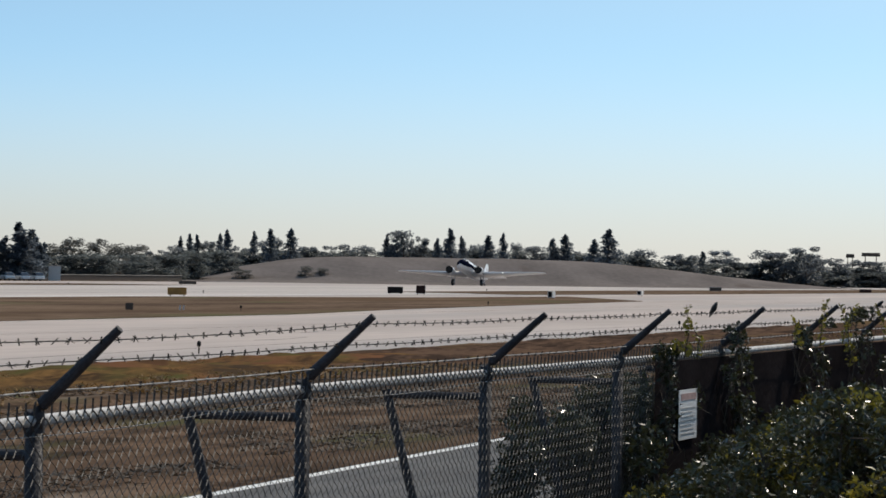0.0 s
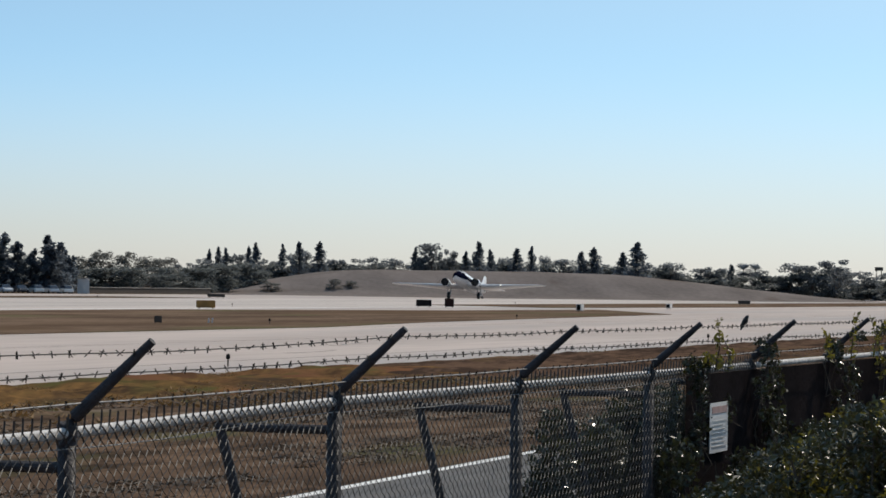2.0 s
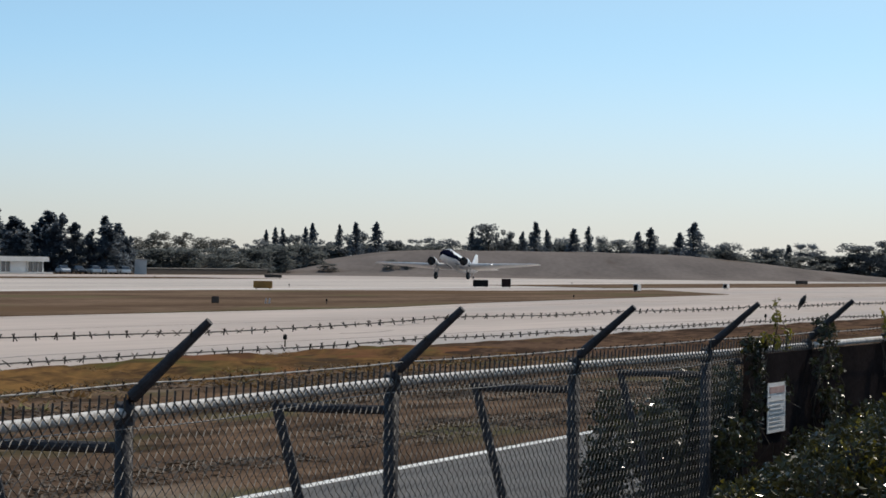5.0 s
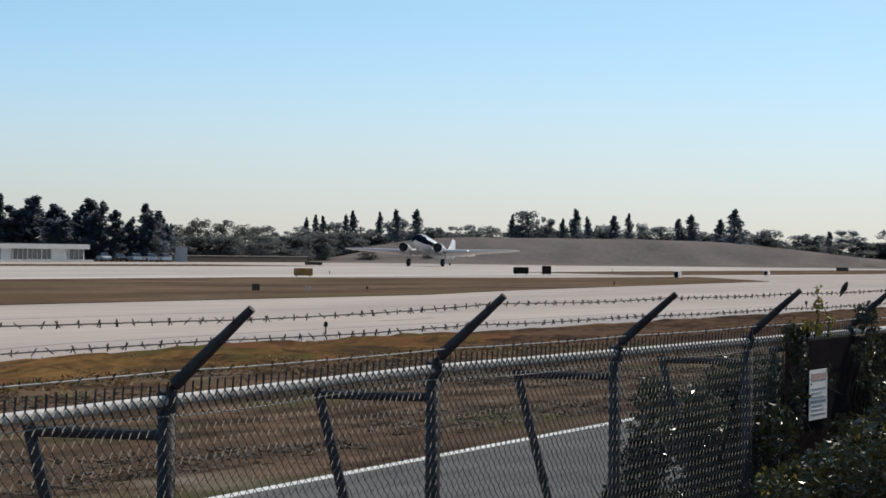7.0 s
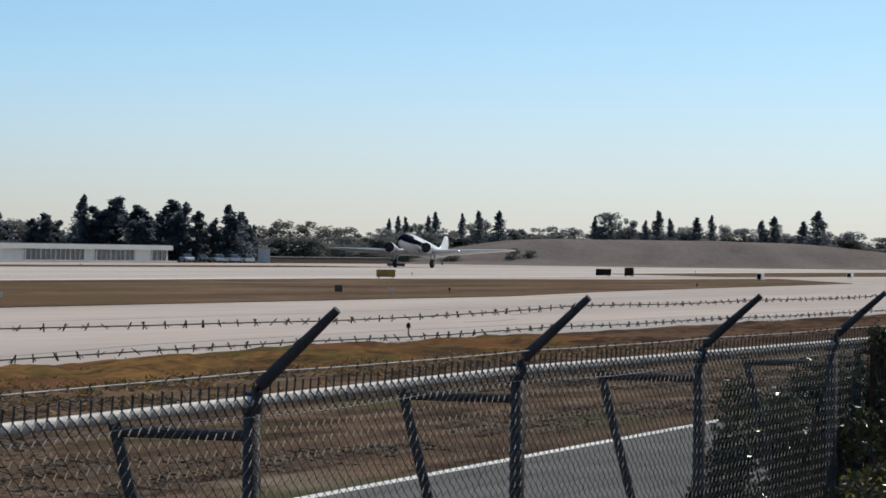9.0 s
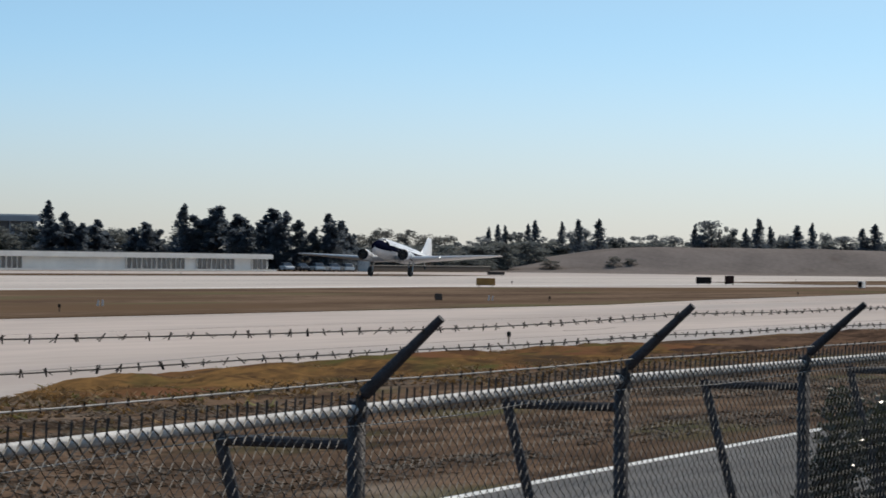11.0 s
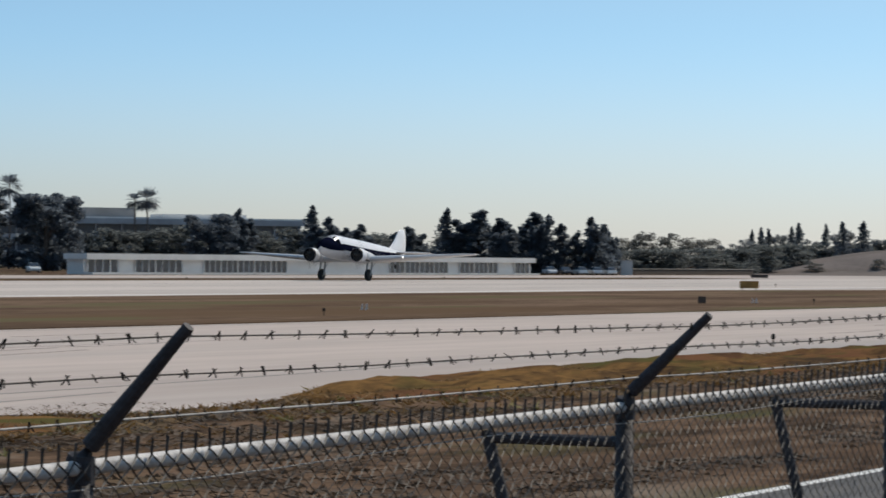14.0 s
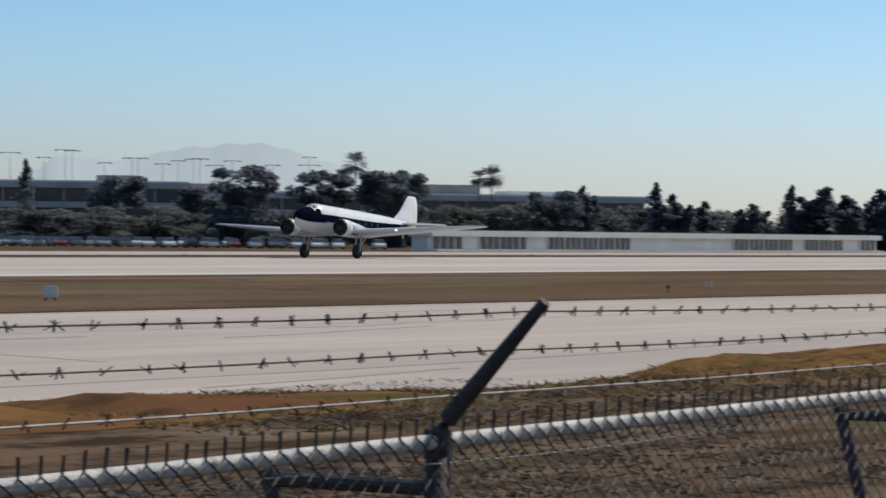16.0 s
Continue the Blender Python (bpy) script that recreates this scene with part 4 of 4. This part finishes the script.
def gantry_sign(x, y, w, z):
    root = tagged(new("gantry_sign"), "dark rectangular board on two tall posts", "sign board")
    for k in (-0.3, 0.3):
        part("post", tubed([(k * w, 0, 0), (k * w, 0, z - 0.5)], 0.12, 8), M_SIGN_GREY, root)
    part("board", boxed((-w / 2, -0.15, z - 1.0), (w / 2, 0.15, z), 0.03), M_SIGN_GREY, root)
    root.matrix_world = pose(x, y, 0, 0, 0, 10)


far_hangar()
gantry_sign(-155.0, 917, 2.2, 9.2)
gantry_sign(-149.5, 918, 5.0, 9.6)


def terminal(name, label, a, b, h, storeys, seed, roof_boxes):
    """Stacked floor slabs with recessed dark glazing, seen over the trees."""
    rng = random.Random(seed)
    root = tagged(new(name), label, "building")
    a, b = Vector(a), Vector(b)
    length = (b - a).length
    part("core", boxed((0, 0.9, 0), (length, 40, h - 0.3)), M_SLAB, root)
    for k in range(storeys):
        z0, z1 = h * k / storeys, h * (k + 1) / storeys
        glass = part("window_band", boxed((0.5, 0.5, z0 + 0.05), (length - 0.5, 0.89, z1 - 1.25)), M_DARKGLASS, root, "dark blue glazing band")
        n = int(length / 6)
        for i in range(n + 1):
            x = 0.6 + (length - 1.2) * i / n
            part("mullion", boxed((x - 0.12, 0.3, z0 + 0.05), (x + 0.12, 0.495, z1 - 1.25)), M_FRAME, glass)
        part("floor_slab", boxed((-0.5, -0.6, z1 - 1.2), (length + 0.5, 0.88, z1)), M_SLAB, root, "grey concrete edge band")
    part("roof", boxed((-0.3, -0.3, h), (length + 0.3, 40, h + 0.35)), M_WHITE, root, "white roof edge")
    for u0, u1, hh in roof_boxes:
        part("roof_house", boxed((u0 * length, 6, h + 0.15), (u1 * length, 14, h + hh)), M_WHITE if rng.random() < 0.5 else M_ROOF, root)
    root.matrix_world = pose(a.x, a.y, 0, 0, 0, math.degrees(math.atan2(b.y - a.y, b.x - a.x)))


terminal("terminal_building", "long grey terminal building with dark glazing bands behind trees", (-490, 500), (-414, 566), 12.2, 3, 1, ((0.2, 0.3, 1.2), (0.82, 0.9, 1.6)))
terminal("parking_structure", "long low parking structure with white roof edge behind trees", (-428, 579), (-362, 668), 10.8, 3, 2, ((0.02, 0.16, 1.8), (0.52, 0.66, 2.4), (0.72, 0.9, 1.2)))


def car(paint, m, label):
    root = tagged(new("parked_car"), label, "car", "cars parked beyond the apron")
    rows = [(-2.2, 0.35, 0.62, 0.72), (-2.1, 0.28, 0.82, 0.80), (-1.5, 0.25, 0.92, 0.86), (0.9, 0.25, 0.92, 0.88), (1.8, 0.26, 0.80, 0.84), (2.2, 0.34, 0.62, 0.7)]
    part("body", loft(bmesh.new(), [[Vector((x, s * w, z)) for s, z in ((-1, lo), (-1, hi * 0.8), (-0.92, hi), (0.92, hi), (1, hi * 0.8), (1, lo))] for x, lo, hi, w in rows]), paint, root)
    part("cabin_glass", loft(bmesh.new(), [[Vector((x, s * w, z)) for s, z in ((-1, 0.86), (-0.8, hi), (0.8, hi), (1, 0.86))] for x, hi, w in ((-1.9, 0.92, 0.76), (-1.2, 1.38, 0.76), (0.2, 1.42, 0.76), (1.0, 0.92, 0.78))]), M_DARKGLASS, root, "dark car windows")
    part("roof", boxed((-1.15, -0.62, 1.38), (0.25, 0.62, 1.45), 0.03), paint, root)
    for x in (-1.35, 1.35):
        for s in (-1, 1):
            part("wheel", tubed([(x, s * 0.68, 0.32), (x, s * 0.88, 0.32)], 0.32, 12), M_BLACK, root)
    for s in (-1, 1):
        part("headlight", boxed((2.08, s * 0.6 - 0.14, 0.55), (2.18, s * 0.6 + 0.14, 0.68), 0.02), M_SIGN_WHITE, root, "clear headlight")
    root.matrix_world = m
    return root


def parked_cars():
    rng = random.Random(8)
    words = ("silver", "black", "grey", "white", "dark blue", "dark red")
    first = {k: car(CAR_PAINTS[k], pose(0, 0, -50), "%s parked car among a row of cars" % w) for k, w in enumerate(words)}
    used = set()
    spots = []
    for row, (x0, y0, x1, y1, n) in enumerate(((-301, 352, -262, 404, 22), (-310, 360, -272, 410, 20), (-318, 372, -282, 418, 18), (-236.5, 524.5, -228, 530.5, 5))):
        for k in range(n):
            u = k / (n - 1)
            if rng.random() < 0.12:
                continue
            spots.append((x0 + (x1 - x0) * u, y0 + (y1 - y0) * u, -52 + 180 * (rng.random() < 0.5) + rng.uniform(-4, 4)))
    for x, y, a in spots:
        k = rng.choice((0, 0, 1, 2, 3, 3, 4, 5, 2))
        m = pose(x, y, 0, 0, 0, a)
        if k in used:
            copy_thing(first[k], m)
        else:
            first[k].matrix_world = m
            used.add(k)


parked_cars()


# ---- trees ----
CONIFER = [
    (-292, 766, 10.1, 0.7),
    (-290, 767, 10.7, 0.7),
    (-292, 777, 10.6, 0.7),
    (-283, 769, 10.9, 0.7),
    (-285, 779, 11.9, 1.0),
    (-279, 782, 11.7, 0.7),
    (-272, 774, 12.2, 1.0),
    (-267, 775, 12.3, 1.1),
    (-254, 811, 11.6, 0.8),
    (-242, 815, 10.8, 0.8),
    (-236, 806, 13.1, 1.1),
    (-236, 816, 11.4, 0.8),
    (-227, 809, 11.6, 1.3),
    (-226, 819, 12.3, 0.8),
    (-214, 822, 11.2, 1.0),
    (-211, 823, 12.2, 1.3),
    (-204, 825, 11.1, 1.3),
    (-198, 816, 13.5, 1.5),
    (-188, 880, 8.9, 0.9),
    (-263, 539, 11.3, 1.0),
    (-284, 528, 11.5, 1.2),
    (-389, 482, 14.8, 0.9),
    (-249, 546, 10.7, 1.8),
]
BROADLEAF = [
    (-273, 644, 7.4, 2.6),
    (-270, 646, 8.9, 2.3),
    (-265, 648, 8.7, 2.3),
    (-261, 649, 7.6, 2.6),
    (-265, 669, 7.7, 2.4),
    (-276, 708, 6.9, 2.0),
    (-287, 747, 8.1, 1.9),
    (-290, 778, 9.4, 1.5),
    (-288, 778, 9.6, 1.4),
    (-285, 790, 8.5, 2.2),
    (-280, 792, 10.0, 1.3),
    (-277, 793, 10.6, 1.5),
    (-274, 805, 8.9, 1.7),
    (-270, 806, 9.2, 2.4),
    (-268, 817, 9.6, 2.6),
    (-263, 819, 9.2, 2.9),
    (-250, 812, 13.5, 3.4),
    (-246, 814, 12.0, 2.0),
    (-236, 827, 10.0, 2.6),
    (-226, 830, 10.4, 1.7),
    (-222, 831, 9.9, 4.0),
]
BROADLEAF2 = [
    (-214, 843, 9.2, 1.7),
    (-204, 856, 9.0, 2.6),
    (-199, 857, 9.4, 3.2),
    (-193, 869, 8.2, 3.3),
    (-190, 869, 8.7, 2.7),
    (-180, 882, 7.9, 2.4),
    (-173, 883, 9.7, 3.6),
    (-167, 884, 9.5, 3.6),
    (-161, 885, 11.3, 4.5),
    (-157, 906, 8.1, 3.4),
    (-153, 917, 7.7, 3.1),
    (-147, 918, 7.5, 3.7),
]
DARK = [
    (-258, 542, 11.1, 4.8),
    (-249, 535, 8.2, 3.0),
    (-243, 538, 10.2, 3.0),
    (-236, 541, 9.9, 3.1),
    (-237, 551, 7.5, 1.8),
    (-340, 445, 12.4, 3.4),
    (-300, 425, 12.7, 4.0),
    (-292, 454, 13.4, 4.0),
    (-301, 472, 12.9, 2.8),
    (-280, 485, 10.6, 3.2),
    (-281, 496, 10.4, 2.5),
    (-277, 521, 9.5, 3.3),
    (-277, 532, 8.4, 3.4),
    (-269, 536, 8.1, 3.0),
    (-250, 545, 9.5, 2.4),
]
SHRUB = [
    (-294, 366, 4.8, 4.7),
    (-286, 367, 4.1, 3.9),
    (-287, 379, 5.3, 4.8),
    (-278, 379, 4.8, 3.9),
    (-270, 378, 4.3, 3.1),
    (-268, 386, 4.7, 3.5),
    (-269, 398, 4.1, 3.2),
    (-275, 441, 6.1, 3.5),
    (-270, 445, 6.0, 3.9),
    (-266, 452, 6.5, 3.9),
    (-264, 460, 6.2, 4.0),
    (-260, 468, 6.1, 4.0),
    (-256, 475, 6.5, 4.0),
    (-252, 483, 5.9, 4.1),
    (-248, 491, 6.1, 4.1),
    (-246, 503, 6.5, 4.2),
    (-241, 511, 6.4, 4.2),
    (-242, 527, 6.2, 3.9),
]
SHRUB2 = [
    (-257, 586, 5.8, 4.3),
    (-257, 597, 4.3, 3.9),
    (-256, 608, 4.4, 4.0),
    (-251, 610, 4.5, 4.4),
    (-250, 622, 4.6, 4.0),
    (-253, 642, 4.7, 3.9),
    (-252, 653, 4.8, 3.5),
    (-269, 711, 5.7, 4.3),
    (-270, 732, 6.2, 4.2),
    (-280, 781, 6.3, 5.5),
    (-275, 794, 6.7, 5.6),
    (-271, 806, 6.6, 5.7),
    (-266, 818, 6.8, 5.7),
    (-256, 821, 7.0, 5.7),
    (-247, 824, 7.8, 5.7),
    (-237, 827, 7.6, 5.7),
    (-227, 829, 7.4, 5.7),
]
SHRUB3 = [
    (-220, 842, 7.3, 5.8),
    (-210, 844, 7.1, 5.8),
    (-203, 856, 6.8, 5.9),
    (-195, 868, 6.4, 5.9),
    (-187, 880, 6.0, 6.0),
    (-177, 882, 5.9, 6.0),
    (-168, 894, 6.5, 6.1),
    (-160, 906, 5.2, 6.1),
    (-151, 918, 4.9, 6.2),
]
PALM = [
    (-330, 501, 16.6, 1.8),
    (-332, 500, 13.7, 1.4),
    (-322, 530, 14.2, 1.4),
    (-320, 531, 14.8, 1.9),
    (-189, 900, 9.5, 1.8),
    (-186, 901, 9.5, 1.8),
]
MAST = [
    (-505, 620, 20.4, 0.0),
    (-499, 625, 19.4, 0.0),
    (-495, 628, 21.2, 0.0),
    (-500, 637, 21.3, 0.0),
    (-488, 634, 18.3, 0.0),
    (-483, 638, 19.5, 0.0),
    (-482, 639, 19.5, 0.0),
    (-477, 642, 18.2, 0.0),
    (-474, 644, 19.0, 0.0),
    (-471, 646, 19.4, 0.0),
    (-470, 647, 19.5, 0.0),
    (-467, 649, 18.0, 0.0),
    (-464, 652, 19.1, 0.0),
    (-456, 657, 18.2, 0.0),
    (-449, 662, 20.2, 0.0),
    (-449, 662, 18.3, 0.0),
]


def crown_tree(name, label, blobs, trunk, per_blob, leaf, material, seed, category="tree"):
    """Trunk with limbs to each clump, and a crown of many small leaves."""
    rng = np.random.default_rng(seed)
    root = tagged(new(name), label, category)
    bm = bmesh.new()
    h, r = trunk
    tube(bm, [(0, 0, -0.2), (rng.normal(0, 0.1), rng.normal(0, 0.1), h * 0.5), (0, 0, h)], [r, r * 0.75, r * 0.3], 8)
    for c, s in blobs[:14]:
        z = min(h * 0.9, c[2] * 0.6)
        tube(bm, [(0, 0, z), (c[0] * 0.5, c[1] * 0.5, (z + c[2]) / 2), c], [r * 0.35, r * 0.22, r * 0.1], 5)
    part("trunk", bm, M_BARK, root, "rough brown trunk")
    v, f = leaf_cloud(rng, [c for c, s in blobs], [s for c, s in blobs], per_blob, *leaf)
    tagged(mesh_part("crown", v.tolist(), f.tolist(), material, root), kind="stuff")
    return root


def conifer_blobs(rng, h, w):
    out = []
    for k in range(38):
        u = (k + 0.5) / 38
        z = h * (0.10 + 0.90 * u)
        rad = 1.9 * w * (1.03 - u) ** 0.75 * (0.75 + 0.5 * rng.random())
        a = rng.random() * 6.283
        out.append(((rad * 0.28 * math.cos(a), rad * 0.28 * math.sin(a), z), (rad * 0.72, rad * 0.72, h * 0.04)))
    return out


def cedar_blobs(rng, h, w):
    """Several pointed leaders over one wide skirt."""
    out = []
    spires = [(0.0, 0.0, 1.0, 0.80)]
    for k in range(3):
        a = 2.1 * k + rng.random()
        spires.append((0.5 * w * math.cos(a), 0.5 * w * math.sin(a), rng.uniform(0.70, 0.94), 0.66))
    for x, y, top, girth in spires:
        for k in range(22):
            u = (k + 0.5) / 22
            rad = girth * w * (1.03 - u) ** 0.55 * (0.8 + 0.4 * rng.random())
            a = rng.random() * 6.283
            out.append(((x + 0.45 * rad * math.cos(a), y + 0.45 * rad * math.sin(a), h * top * (0.06 + 0.93 * u)), (rad * 0.62, rad * 0.62, h * 0.055)))
    return out


def broad_blobs(rng, h, w, low):
    out = []
    for k in range(34):
        a, u = rng.random() * 6.283, rng.random()
        rad = w * math.sqrt(rng.random()) * (0.75 if u > 0.6 else 0.95)
        z = h * (low + (0.93 - low) * u) * (1 - 0.10 * (rad / w) ** 2)
        s = w * (0.27 + 0.18 * rng.random())
        out.append(((rad * math.cos(a), rad * math.sin(a), z), (s, s, s * 0.75)))
    return out


def plant(protos, rows, seed, unit_w, wide=1.25, tall=1.0):
    """Stand copies of the prototypes at x, y with the given height and half width."""
    rng = random.Random(seed)
    for i, (x, y, h, w) in enumerate(rows):
        p = protos[i % len(protos)]
        m = Matrix.LocRotScale((x, y, 0), Euler((0, 0, rng.random() * 6.283)), (wide * w / unit_w, wide * w / unit_w, tall * h / 10.0))
        if not p.get("stands"):
            p.matrix_world = m
            p["stands"] = 1
            keep.append((p, m))
        else:
            c = p.copy()
            scene.collection.objects.link(c)
            c.matrix_world = m
            for o in p.children:
                q = o.copy()
                scene.collection.objects.link(q)
                q.parent = c


keep = []
tree_rng = random.Random(12)
# skyline crowns thinned so bright sky between the leaves stands in for haze
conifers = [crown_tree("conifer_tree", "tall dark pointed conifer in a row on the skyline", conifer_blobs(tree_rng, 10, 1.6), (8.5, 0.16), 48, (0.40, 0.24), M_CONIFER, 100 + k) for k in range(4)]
broads = [crown_tree("broadleaf_tree", "broad-crowned green tree on the skyline, its colour paled for haze", broad_blobs(tree_rng, 10, 3.0, 0.12), (6.5, 0.2), 76, (0.42, 0.28), M_TREE, 120 + k) for k in range(4)]
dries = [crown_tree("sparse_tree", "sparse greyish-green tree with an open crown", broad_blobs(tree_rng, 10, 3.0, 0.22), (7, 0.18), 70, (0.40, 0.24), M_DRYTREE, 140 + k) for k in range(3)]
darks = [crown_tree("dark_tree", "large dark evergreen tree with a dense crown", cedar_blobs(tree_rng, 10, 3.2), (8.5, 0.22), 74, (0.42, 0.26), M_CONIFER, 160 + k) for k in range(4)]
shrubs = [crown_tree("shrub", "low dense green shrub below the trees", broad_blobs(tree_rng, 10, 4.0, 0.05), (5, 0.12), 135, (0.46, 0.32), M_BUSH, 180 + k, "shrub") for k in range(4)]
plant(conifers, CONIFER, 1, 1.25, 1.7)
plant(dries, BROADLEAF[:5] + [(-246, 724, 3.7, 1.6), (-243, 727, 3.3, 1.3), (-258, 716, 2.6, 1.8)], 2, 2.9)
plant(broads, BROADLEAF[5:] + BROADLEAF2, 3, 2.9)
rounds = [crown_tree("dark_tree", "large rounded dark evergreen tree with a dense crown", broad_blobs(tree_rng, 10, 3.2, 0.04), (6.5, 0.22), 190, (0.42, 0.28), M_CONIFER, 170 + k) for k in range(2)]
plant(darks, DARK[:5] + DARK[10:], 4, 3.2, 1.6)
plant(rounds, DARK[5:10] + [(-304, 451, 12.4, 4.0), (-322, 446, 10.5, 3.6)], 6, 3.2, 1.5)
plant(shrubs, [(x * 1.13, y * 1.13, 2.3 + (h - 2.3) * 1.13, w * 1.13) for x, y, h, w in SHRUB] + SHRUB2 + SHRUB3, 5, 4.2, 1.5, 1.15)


def palm_tree(x, y, h, w, seed):
    rng = random.Random(seed)
    w0 = w
    root = tagged(new("palm_tree"), "tall slender fan palm with a ragged round crown", "palm tree")
    part("trunk", tubed([(0, 0, -0.2), (0.15, 0.05, h * 0.5), (0, 0, h - w * 0.6)], [0.2, 0.15, 0.12], 8), M_BARK, root, "slender brown palm trunk")
    verts, faces = [], []
    for k in range(38):
        a, e = rng.random() * 6.283, rng.uniform(-0.9, 1.3)
        d = Vector((math.cos(a) * math.cos(e), math.sin(a) * math.cos(e), math.sin(e)))
        side = d.cross(Vector((0, 0, 1))).normalized()
        c = Vector((0, 0, h - w * 0.8))
        w = w0 * 1.35
        mid, end = c + d * w * 0.7, c + d * w * rng.uniform(0.85, 1.25) - Vector((0, 0, 0.2 * w))
        for j in range(5):
            t0 = (j - 2) * 0.2
            i = len(verts)
            verts += [tuple(c + d * w * 0.3), tuple(mid + side * w * (t0 + 0.06)), tuple(end + side * w * t0 * 1.3), tuple(mid + side * w * (t0 - 0.06))]
            faces.append((i, i + 1, i + 2, i + 3))
    mesh_part("fronds", verts, faces, M_CONIFER, root, "dark fan-shaped fronds")
    root.location = (x, y, 0)


for k, (x, y, h, w) in enumerate(PALM):
    palm_tree(x, y, h, w, 200 + k)


def light_mast(x, y, h, seed):
    rng = random.Random(seed)
    root = tagged(new("light_mast"), "tall thin steel light mast with a crossarm", "light mast", "light masts beyond the terminal")
    part("pole", tubed([(0, 0, 0), (0, 0, h)], [0.11, 0.06], 8), M_FRAME, root)
    w = rng.uniform(1.2, 2.4)
    part("crossarm", boxed((-w, -0.08, h - 0.15), (w, 0.08, h)), M_FRAME, root)
    for s in (-1, 1):
        part("lamp_head", boxed((s * w - 0.35, -0.25, h - 0.3), (s * w + 0.35, 0.25, h - 0.1), 0.04), M_ROOF, root)
    root.matrix_world = pose(x, y, 0, 0, 0, 38 + rng.uniform(-20, 20))


for k, (x, y, h, w) in enumerate(MAST):
    light_mast(x, y, h, k)


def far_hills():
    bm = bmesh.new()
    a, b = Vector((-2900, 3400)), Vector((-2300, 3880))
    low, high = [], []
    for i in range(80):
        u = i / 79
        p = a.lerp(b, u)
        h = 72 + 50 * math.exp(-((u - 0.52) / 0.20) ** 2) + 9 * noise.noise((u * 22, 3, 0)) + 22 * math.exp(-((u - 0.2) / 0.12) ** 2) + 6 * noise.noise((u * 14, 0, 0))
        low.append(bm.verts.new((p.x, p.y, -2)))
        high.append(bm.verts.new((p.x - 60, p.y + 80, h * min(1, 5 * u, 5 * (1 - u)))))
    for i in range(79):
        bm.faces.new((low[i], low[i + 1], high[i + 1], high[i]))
    tagged(part("backdrop_hills", bm, M_HILL, smooth=True), "pale far hills, their haze painted as colour and glow", "hills", kind="structure")


far_hills()


# ---- what moves ----
ROLL = [(0.0, 598.5, 11.3), (1.5, 583.5, 11.3), (3.5, 559.0, 11.2), (7.0, 503.5, 10.6), (8.5, 472.0, 9.6), (11.0, 414.5, 7.2), (12.5, 373.5, 5.8), (14.0, 327.0, 5.2), (14.5, 310.0, 5.0), (16.0, 257.0, 4.8)]


def motions():
    """The airliner rolls out; its early track is pushed outwards to fit its size in the camera's view."""
    rows = []
    for t, y, pitch in ROLL:
        far = float(np.interp(t, (0.0, 3.5, 7.5, 12.5, 15.0), (1.05, 1.035, 1.018, 1.008, 1.0)))
        rows.append((t, pose(-168 * far, y * 0.977 * far, 0.022, -pitch)))
    walk(PLANE, rows)
    for prop, x, y, z in PROPS:
        walk(prop, [(k / FPS, pose(x, y, z, 0, 85 * k, 0)) for k in range(16 * FPS + 1)])


motions()
